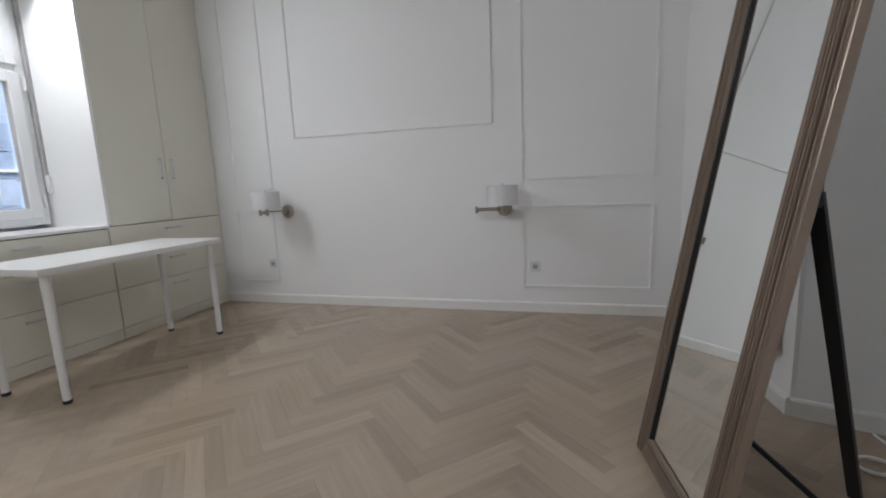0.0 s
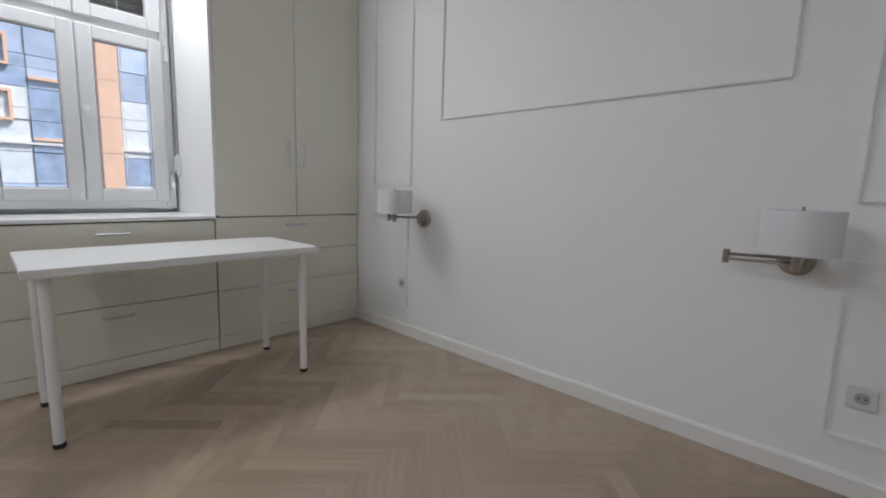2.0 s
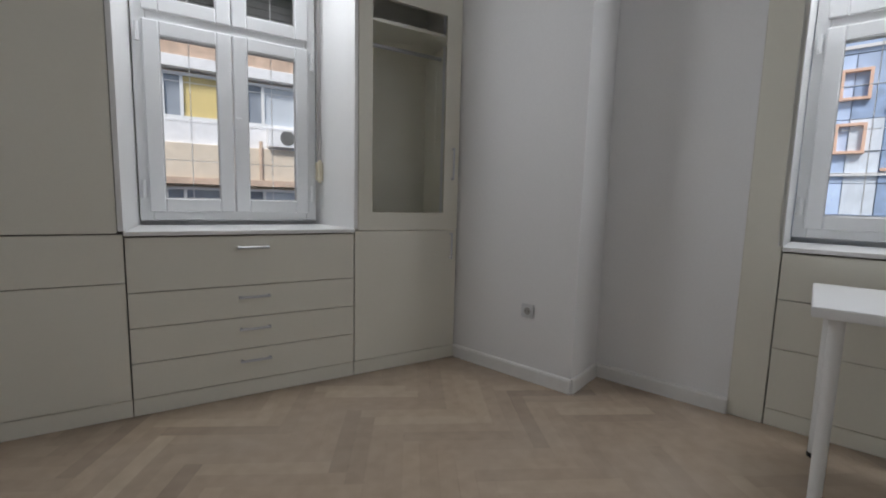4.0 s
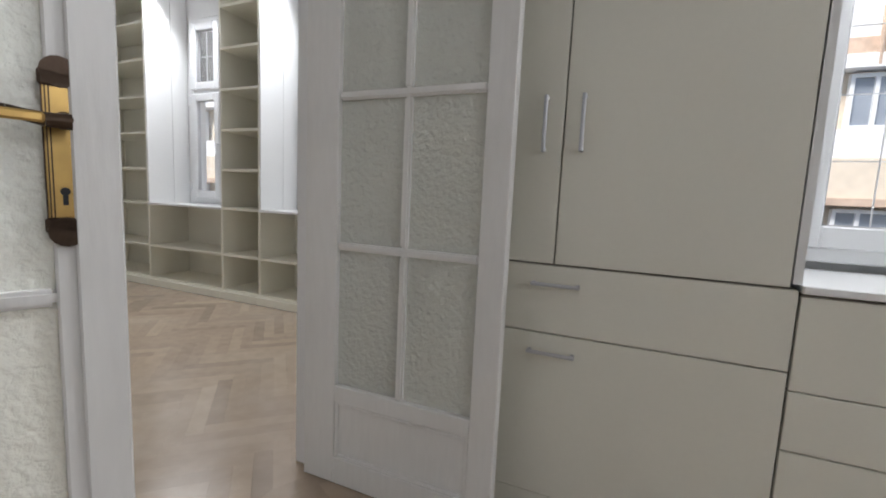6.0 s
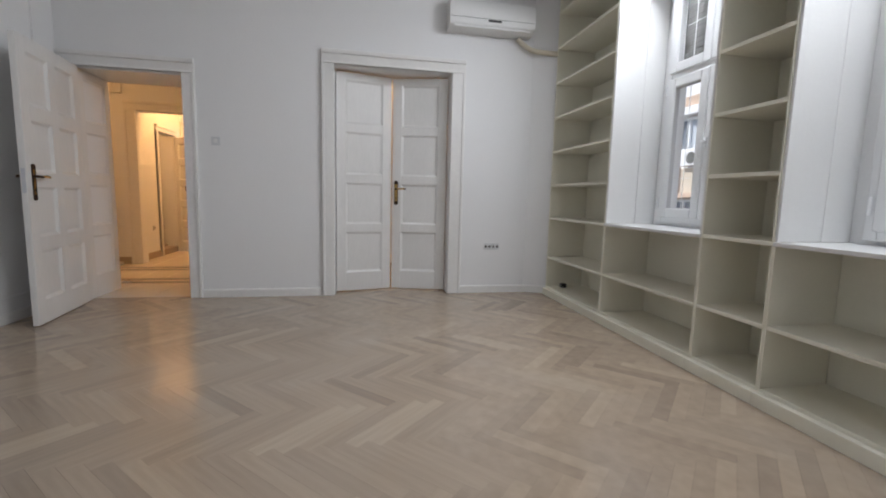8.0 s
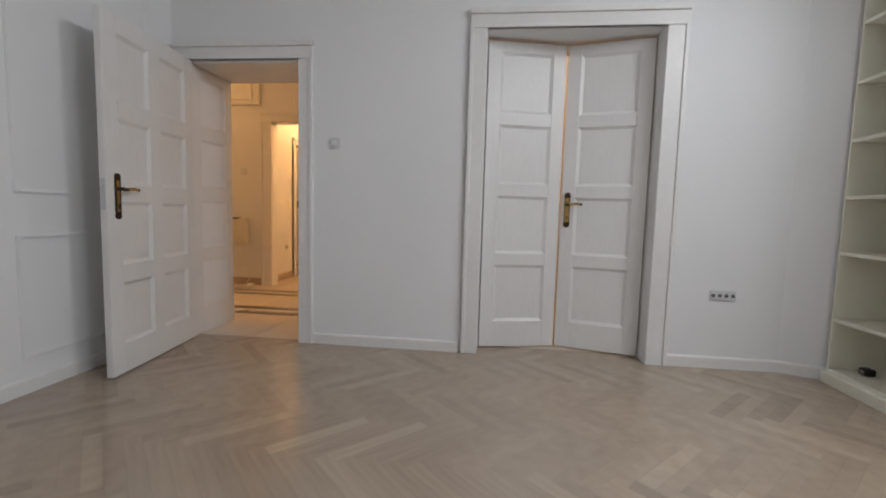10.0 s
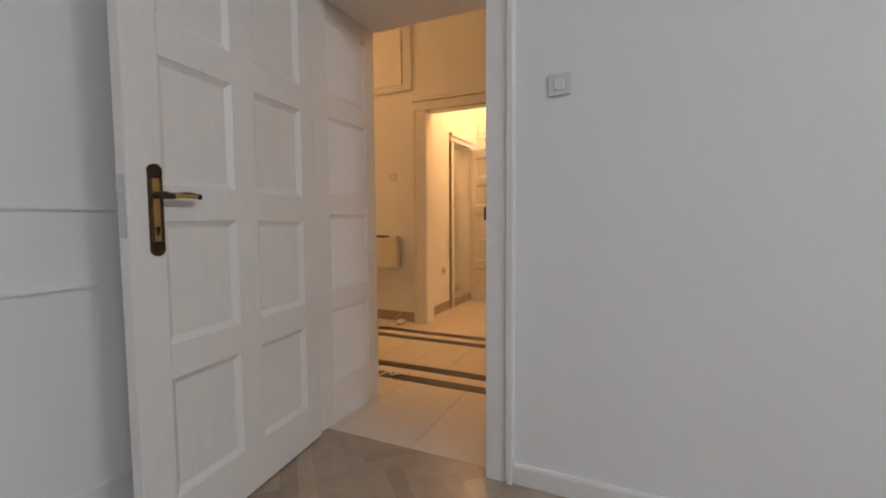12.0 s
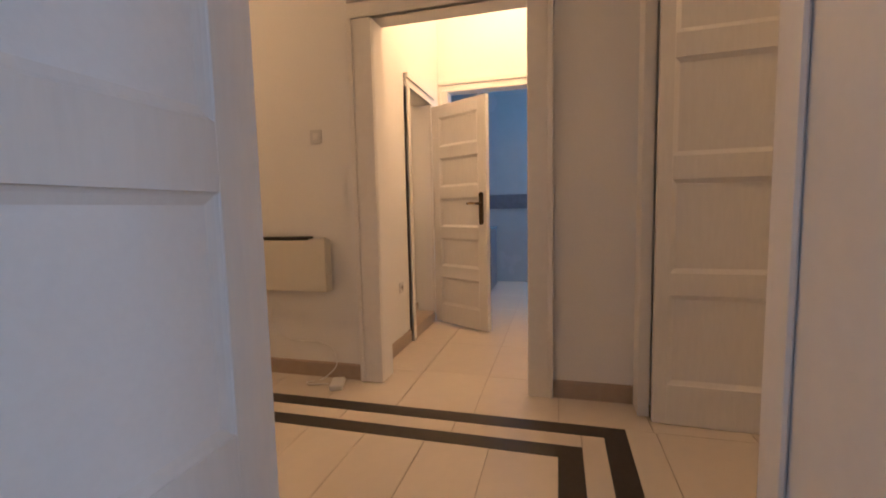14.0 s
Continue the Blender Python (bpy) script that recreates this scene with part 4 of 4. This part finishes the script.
# shutter strap boxes beside the bedroom windows
CREAMP = surface("yellowed_cream_plastic", (0.72, 0.66, 0.50), 0.4)
for m, mat, lb in ((pose(1.83, -4.365, 1.20, 0, 0, 180), CREAMP, "oval cream shutter strap box beside the window"), (MA @ pose(-0.405, -1.155, 1.18, 0, 0, 90), PLASTIC, "white shutter strap box beside the window")):
    sb = thing("strap_box", m, lb, "strap box", "shutter strap boxes")
    bm = bmesh.new()
    bx(bm, -0.03, -0.035, -0.07, 0.02, 0.0, 0.07, 0.015, 3)
    part("cover", bm, mat, sb, smooth=True)
    pbox("strap", SOCKG, sb, -0.016, -0.012, 0.071, 0.006, -0.009, 1.3, 0)

# ---- hall and passage ----
hd = thing("door_hall_closed", pose(11.228, -1.792, 0.003, 0, 0, -92.2), "cream lit panelled door in the hall, closed", "door", kind="structure")
panel_leaf(hd, 0.56, 2.36, 1, 4, stile=0.062, bottom=0.197, mid=0.105, rail=0.10)
setting("hall_door_trim", TRIM, [(11.205, -2.45, 2.375, 11.41, -1.735, 2.44), (11.268, -1.788, 0, 11.41, -1.735, 2.37), (11.205, -2.45, 0, 11.41, -2.36, 2.37)], "cream lit door trim", "door frame")
bl = thing("door_bathroom", pose(12.868, -0.232, 0.004, 0, 0, 240.5), "cream lit panelled bathroom door standing open", "door", kind="structure")
panel_leaf(bl, 0.63, 1.985, 1, 5, stile=0.09, bottom=0.18, foot=0.012)
handle_set(bl, 0.575, 1.06, 0, -1, body=BRONZE)
casing("door_frame_bathroom", "cream lit moulded bathroom door frame", 12.315, 12.880, 2.02, -0.185, -1, 0.09, axis="y")
casing("door_frame_end", "cream lit door frame at the passage end", -1.22, -0.285, 2.21, 13.25, -1, 0.095)
setting("bathroom_step", SKIRT, [(12.319, -0.205, 0.0, 12.876, -0.035, 0.096)], "beige tiled bathroom threshold", "step")
setting("floor_bathroom", TILE, [(11.60, -0.035, 0.0, 13.25, 1.3, 0.088)], "tiled bathroom floor", "floor")
switch(pose(11.41, 0.098, 1.528, 0, 0, -90))
socket(pose(12.04, -0.185, 0.477, 0, 0, 0))
bc = thing("upper_hatch", pose(11.41, 1.110, 2.400, 0, 0, -90), "cream painted wooden storage hatch high on the hall wall", "hatch")
pbox("hatch_frame", TRIM, bc, 0.0, -0.03, 0, 1.25, -0.001, 0.8, 0.004)
pbox("hatch_door", TRIM, bc, 0.10, -0.042, 0.06, 1.145, -0.031, 0.75, 0.004)
# cool tiled room behind the passage
BTILE = surface("blue_grey_wall_tile", (0.42, 0.47, 0.52), 0.25, grain=10, vary=0.06, rand=0.3)
BDARK = surface("dark_blue_tile_band", (0.16, 0.17, 0.21), 0.3, grain=20, vary=0.2)
setting("wall_tiled_room", BTILE, [(15.2, -2.6, 0, 15.3, 1.0, CEIL), (13.37, 0.9, 0, 15.2, 1.0, CEIL), (13.37, -2.7, 0, 15.3, -2.6, CEIL), (14.7, -0.32, 0, 15.2, 0.9, CEIL)], "blue-grey tiled walls of the far room", "wall")
setting("tile_band", BDARK, [(15.18, -2.6, 1.05, 15.199, -0.32, 1.25), (14.68, -0.32, 1.05, 14.699, 0.9, 1.25)], "dark tile band along the far room wall", "wall")
cb = thing("low_cabinet", pose(14.15, -0.55, 0.0), "dark low cabinet in the far tiled room", "cabinet")
pbox("body", BDARK, cb, 0.0, 0.0, 0.06, 0.5, 1.2, 0.80)
pbox("top", BTILE, cb, -0.02, -0.02, 0.801, 0.5, 1.2, 0.83)
# added cool fill lamp, out of view; the wall behind it has no window
lamp("tiled_room_cool_fill", "AREA", look((14.5, -2.55, 2.0), (14.3, 0, 1.0)), 30, (0.55, 0.80, 1.0), 0.9, 1.3)
# ceiling lamps of the passage and the hall
for x, y, e in ((12.45, -0.95, 60), (10.5, 1.6, 37), (10.6, -3.5, 26), (12.4, 0.85, 22)):
    cl = thing("ceiling_lamp", pose(x, y, CEIL), "round glowing opal ceiling lamp", "ceiling lamp", "opal ceiling lamps")
    bm = bmesh.new()
    lathe(bm, [(0.0005, -0.09), (0.07, -0.085), (0.12, -0.06), (0.14, -0.02), (0.14, -0.012)], 28)
    part("bowl", bm, bpy.data.materials.get("opal_lamp_glass") or glow("opal_lamp_glass", (1.0, 0.72, 0.40), 3.0), cl, smooth=True)
    pbox("base", PLASTIC, cl, -0.10, -0.10, -0.012, 0.10, 0.10, -0.001)
    lamp("ceiling_lamp_light", "POINT", pose(x, y, CEIL - 0.20), e, WARM, 0.10)

# radiator in the bathroom
rd = thing("radiator", pose(12.66, 0.14, 0.25), "dark ribbed radiator inside the bathroom", "radiator")
for k in range(5):
    bm = bmesh.new()
    bx(bm, -0.05, k * 0.055, 0, 0.05, k * 0.055 + 0.04, 0.80, 0.012, 2)
    part("rib", bm, BLACK, rd)
bm = bmesh.new()
for x in (-0.02, 0.02):
    bx(bm, x - 0.008, 0.0, -0.165, x + 0.008, 0.02, 0.001)
part("foot", bm, BLACK, rd)

# small things on the hall floor
ex = thing("extension_socket", pose(11.275, -0.045, 0.001, 0, 0, 20), "white extension socket lying on the hall floor", "extension socket")
pbox("body", PLASTIC, ex, -0.07, -0.04, 0.0, 0.07, 0.04, 0.035, 0.008)


def cable(name, pts, r, mat, label):
    cu = bpy.data.curves.new(name, "CURVE")
    cu.dimensions, cu.bevel_depth, cu.bevel_resolution = "3D", r, 2
    sp = cu.splines.new("BEZIER")
    sp.bezier_points.add(len(pts) - 1)
    for b, p in zip(sp.bezier_points, pts):
        b.co, b.handle_left_type, b.handle_right_type = p, "AUTO", "AUTO"
    cu.materials.append(mat)
    return tagged(new(name, cu), label, "cable")


cable("heater_cable", [(11.395, 0.48, 0.44), (11.392, 0.47, 0.30), (11.39, 0.02, 0.14), (11.36, 0.10, 0.005), (11.28, 0.17, 0.005), (11.28, 0.02, 0.01)], 0.004, PLASTIC, "white cable hanging from the hall heater")
cable("floor_cable", [(9.985, -0.79, 0.006), (9.945, -0.745, 0.008), (9.99, -0.715, 0.008), (9.94, -0.69, 0.006), (9.86, -0.66, 0.006), (9.88, -0.4, 0.006), (9.85, 0.3, 0.006)], 0.006, PLASTIC, "white cable lying on the hall floor")
cable("coiled_cable", [(4.12 + 0.07 * math.cos(k * 1.1), -0.78 + 0.05 * math.sin(k * 1.1), 0.006 + 0.004 * (k % 3)) for k in range(16)] + [(4.18, -0.62, 0.005), (4.15, -0.52, 0.005)], 0.005, PLASTIC, "white cable coiled on the parquet behind the mirror")

# ---- outside ----
STREET = -4.4
gr = new("ground", data("ground", (lambda b: (bx(b, -300, -300, STREET - 0.3, 300, 300, STREET), b)[1])(bmesh.new()), surface("street_asphalt", (0.06, 0.06, 0.06), 0.85, grain=8, vary=0.2)))
tagged(gr, "grey street ground far below the windows", "ground", kind="structure")
CONC = surface("beige_facade_panel", (0.74, 0.64, 0.52), 0.8, grain=6, vary=0.12, blotch=0.6)
WFAC = surface("white_facade_paint", (0.88, 0.88, 0.90), 0.7, grain=5, vary=0.10, blotch=0.5)
# orange paled in its base colour to stand in for haze
ORANGE = surface("hazed_orange_facade_metal", (0.90, 0.61, 0.47), 0.5, grain=5, vary=0.1)
# opaque blue glass: the reflected sky is put into its base colour
BLUEG = surface("blue_glass_painted_sky", (0.56, 0.70, 0.95), 0.35, grain=2, vary=0.35, rand=1.2, bump=0.0)
DGLASS = surface("dark_window_glass", (0.27, 0.30, 0.35), 0.15, grain=2, vary=0.4, rand=1.0, bump=0.0)
YEL = surface("yellow_curtain", (0.72, 0.58, 0.26), 0.8, grain=12, vary=0.15, stretch=(10, 10, 0.3))
PALEW = surface("pale_blind", (0.55, 0.60, 0.66), 0.6, grain=10, vary=0.08)
REDS = surface("red_sign_paint", (0.60, 0.03, 0.02), 0.5)


RUST = surface("rust_stained_ledge", (0.60, 0.45, 0.35), 0.85, grain=7, vary=0.35, blotch=1.2)


def street_house(m, ln, label):
    """The house across the street: bands of panels and window rows; x along, front looks to +y."""
    h = thing("apartment_building", m, label, "building", kind="")
    pbox("facade_band", CONC, h, 0, -3, STREET, ln, 0.05, -3.9, 0)
    z, fl = -3.9, 0
    while z < 9:
        low = ((0.0, 0.18, 0.22, RUST), (0.18, 1.10, 0.12, CONC), (1.10, 1.75, 0.0, WFAC))
        high = ((0.0, 0.30, 0.20, WFAC), (0.30, 0.70, 0.05, RUST), (0.70, 1.75, 0.0, WFAC))
        for a, b, dpt, mat in low if fl < 3 else high:
            pbox("facade_band", mat, h, 0, -3, z + a, ln, dpt, z + b, 0.01)
        pbox("wall", CONC, h, 0, -3, z + 1.75, ln, -0.25, z + 3.05, 0)
        for n in range(-4, 17):
            x = 10.05 + 2.05 * n
            w, sp = 1.45, 0.93
            fr = bmesh.new()
            for q in ((x, 1.76, x + 0.08, 2.98), (x + w - 0.08, 1.76, x + w, 2.98), (x + 0.08, 1.76, x + w - 0.08, 1.84), (x + 0.08, 2.90, x + w - 0.08, 2.98), (x + sp, 1.84, x + sp + 0.08, 2.90)):
                bx(fr, q[0], -0.2, z + q[1], q[2], -0.04, z + q[3])
            wi = part("window", fr, PVC, h)
            pbox("pane", (PALEW, YEL, DGLASS, PALEW, DGLASS)[(n + fl * 2 + 1) % 5] if fl != 2 else (PALEW, YEL, DGLASS)[n % 3], wi, x + 0.08, -0.18, z + 1.84, x + sp, -0.12, z + 2.90, 0)
            pbox("pane", DGLASS, wi, x + sp + 0.08, -0.18, z + 1.84, x + w - 0.08, -0.12, z + 2.90, 0)
            if (n + fl) % 3 == 2:
                ub = pbox("outdoor_unit", WFAC, h, x + 0.12, 0.02, z + 1.16, x + 0.90, 0.32, z + 1.72, 0.02, "white outdoor air conditioner unit")
                fan = bmesh.new()
                rod(fan, (x + 0.36, 0.315, z + 1.44), (x + 0.36, 0.335, z + 1.44), 0.21, seg=20)
                part("fan_grille", fan, GREYB, ub)
                pipe = bmesh.new()
                rod(pipe, (x + 1.08, 0.16, z + 0.05), (x + 1.08, 0.16, z + 1.3), 0.05, seg=10)
                part("pipe", pipe, RUST, ub, "rusty drain pipe")
        z, fl = z + 3.05, fl + 1
    pbox("roof", CONC, h, -0.2, -3.2, z, ln + 0.2, 0.4, z + 0.3)
    return h


hs = street_house(pose(-10.5, -15.5, -0.90), 46, "pale apartment house with window bands and outdoor units across the street")
pbox("shop_sign", BLACK, hs, 22.6, 0.26, 0.10, 29.5, 0.32, 0.70, 0, "dark shop sign with red letters")
for k in range(14):
    pbox("letter_bar", REDS, hs, 22.9 + k * 0.46, 0.321, 0.25, 23.2 + k * 0.46, 0.335, 0.55, 0)
pbox("awning", REDS, hs, 25.2, 0.13, 1.85, 26.4, 0.9, 2.25, 0.1, "red awning")
og = thing("office_building", MA @ pose(-16.0, -9.0, 0), "blue glass office building with orange columns and frames", "building")
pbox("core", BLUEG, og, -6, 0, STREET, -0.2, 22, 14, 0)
# more panel tones, with sky reflection painted in; picked at random below
PALEG = surface("pale_glass_painted_sky", (0.80, 0.88, 0.98), 0.35, grain=3, vary=0.12, bump=0.0)
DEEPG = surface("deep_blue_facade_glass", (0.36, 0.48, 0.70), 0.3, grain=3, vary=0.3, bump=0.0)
rng = random.Random(7)
for i in range(17):
    for k in range(15):
        y, z = 3.6 + i * 0.78, -1.05 + k * 0.98
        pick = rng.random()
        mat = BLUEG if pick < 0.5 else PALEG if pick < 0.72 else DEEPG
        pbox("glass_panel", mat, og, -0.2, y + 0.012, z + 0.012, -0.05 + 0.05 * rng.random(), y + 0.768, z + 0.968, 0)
for y, z in ((7.18, 4.42), (7.18, 2.80), (5.6, 3.6), (5.9, 5.5), (12.2, 4.3), (12.9, 2.6), (4.4, 4.5), (14.2, 5.6)):
    bm = bmesh.new()
    for q in ((y, z, y + 0.08, z + 0.92), (y + 0.64, z, y + 0.72, z + 0.92), (y + 0.08, z, y + 0.64, z + 0.08), (y + 0.08, z + 0.84, y + 0.64, z + 0.92)):
        bx(bm, -0.1, q[0], q[1], 0.14, q[2], q[3])
    part("orange_frame", bm, ORANGE, og, "orange window frame")
for y in (1.2, 9.95, 18.6):
    pbox("column", ORANGE, og, -0.3, y, STREET, 0.30, y + 0.60, 14, 0.02, "orange column")
for z in (2.12, 5.95, 9.8):
    pbox("floor_edge", WFAC, og, -0.2, 0, z, 0.06, 22, z + 0.10, 0)
for z in (4.1, 2.25):
    pbox("orange_rail", ORANGE, og, -0.2, 8.3, z, 0.10, 9.2, z + 0.09, 0)

# ---- floors: hall tiles, black bands, parquet ----
bands = [(9.902, 10.000, -1.655, 3.0), (11.013, 11.110, -1.655, 3.0), (10.000, 11.013, -1.655, -1.554), (10.110, 10.206, -1.451, 3.0), (10.808, 10.904, -1.451, 3.0), (10.206, 10.808, -1.451, -1.350)]
hb = thing("floor_bands", pose(0, 0, 0), "black stone bands laid into the hall floor", "floor band", kind="structure")
for x0, x1, y0, y1 in bands:
    pbox("band", BAND, hb, x0, y0, -0.006, x1, y1, 0.001, 0)
ht = thing("hall_tiles", pose(0, 0, 0), "cream square hall floor tiles", "floor tile", kind="structure")
tiles = {}


def tile(x0, y0, x1, y1):
    key = (round(x1 - x0, 3), round(y1 - y0, 3))
    if key not in tiles:
        bm = bmesh.new()
        bx(bm, 0, 0, -0.006, key[0], key[1], 0.0, 0.001)
        tiles[key] = data("floor_tile", bm, TILE)
    ob = new("floor_tile", tiles[key])
    ob.parent, ob.location = ht, (x0, y0, 0)


G2 = 0.0015


def tile_field(x0, x1, y0, y1, step):
    y = y0
    while y < y1:
        tile(x0 + G2, y + G2, x1 - G2, min(y + step, y1) - G2)
        y += step


tile_field(10.206, 10.808, -1.350, 2.9, 0.30)
tile_field(9.166, 9.902, -3.05, 2.9, 0.43)
tile_field(9.318, 9.902, -4.79, -3.05, 0.43)
for a, b in ((11.110, 11.62), (11.62, 12.23), (12.23, 12.84), (12.84, 13.45), (13.45, 14.2), (14.2, 15.2)):
    tile_field(a, b, -4.79, 2.9, 0.43)
tile_field(10.000, 10.110, -1.451, 2.9, 0.60)
tile_field(10.904, 11.013, -1.451, 2.9, 0.60)
for a in (10.000, 10.5065):
    tile(a + G2, -1.554 + G2, a + 0.5065 - G2, -1.451 - G2)
for a in (9.902, 10.506):
    tile_field(a, a + 0.604, -4.79, -1.655, 0.60)

# herringbone parquet
PL, PW = 0.49, 0.07
bmp = bmesh.new()
bx(bmp, 0.0002, 0.0002, -0.012, PL - 0.0002, PW - 0.0002, 0.0, 0.0002)
plank_mesh = data("plank", bmp, OAK)
pq = thing("parquet", pose(0, 0, 0), "pale limed oak herringbone parquet blocks", "parquet", kind="structure")


def clip(pts, planes):
    """Cut a convex outline by half planes (nx, ny, d): kept where nx x + ny y <= d."""
    for nx, ny, d in planes:
        out = []
        for (x0, y0), (x1, y1) in zip(pts, pts[1:] + pts[:1]):
            a, b = nx * x0 + ny * y0 - d, nx * x1 + ny * y1 - d
            if a <= 0:
                out.append((x0, y0))
            if (a < 0 < b) or (b < 0 < a):
                k = a / (a - b)
                out.append((x0 + k * (x1 - x0), y0 + k * (y1 - y0)))
        pts = out
        if len(pts) < 3:
            return []
    return pts


ca, sa = math.cos(radians(18.36)), math.sin(radians(18.36))
ox, oy = -0.486, -0.483
room_a = [(-sa, ca, -sa * ox + ca * oy + 0.01), (-ca, -sa, -ca * ox - sa * oy + 0.01), (1, 0, W + 0.045), (0, -1, 3.97)]
room_b = [(-1, 0, -W - 0.045), (1, 0, 9.165), (0, 1, -0.69), (0, -1, 5.50)]
verts, faces = [], []


def herringbone(planes, origin, turn, near, limit):
    base = pose(origin[0], origin[1], 0, 0, 0, turn)
    count, g = 0, 0.0002
    full = [(g, g), (PL - g, g), (PL - g, PW - g), (g, PW - g)]
    for i in range(-130, 130):
        for j in range(-14, 14):
            u = i * PW + j * PL
            v = i * PW - j * PL
            for m in (pose(u, v, 0), pose(u + PL + PW, v + PW - PL, 0, 0, 0, 90)):
                mm = base @ m
                q = [(mm @ Vector((x, y, 0))).to_2d()[:] for x, y in full]
                cut = clip(q, planes)
                if not cut:
                    continue
                c = mm @ Vector((PL / 2, PW / 2, 0))
                if cut == q and count < limit and near(c):
                    ob = new("plank", plank_mesh)
                    ob.parent, ob.matrix_basis = pq, mm
                    count += 1
                else:
                    k, n = len(verts), len(cut)
                    verts.extend((x, y, 0.0) for x, y in cut)
                    verts.extend((x, y, -0.012) for x, y in cut)
                    faces.append(tuple(range(k, k + n)))
                    faces.extend((k + a, k + n + a, k + n + (a + 1) % n, k + (a + 1) % n) for a in range(n))


herringbone(room_a, xy_a(2.0, -1.6), 18.36 + 45, lambda c: (c - Vector((2.3, -1.2, 0))).length < 1.25, 150)
herringbone(room_b, (6.6, -2.6), 45, lambda c: (c - Vector((6.6, -2.7, 0))).length < 1.25, 150)
herringbone([(-1, 0, -9.165), (1, 0, 9.315), (0, 1, -3.150), (0, -1, 4.355)], (6.6, -2.6), 45, lambda c: False, 0)
me = bpy.data.meshes.new("parquet_field")
me.from_pydata(verts, [], faces)
me.materials.append(OAKS)
fld = new("parquet_field", me)
fld.parent = pq
tagged(fld, "pale limed oak herringbone parquet field", kind="stuff")
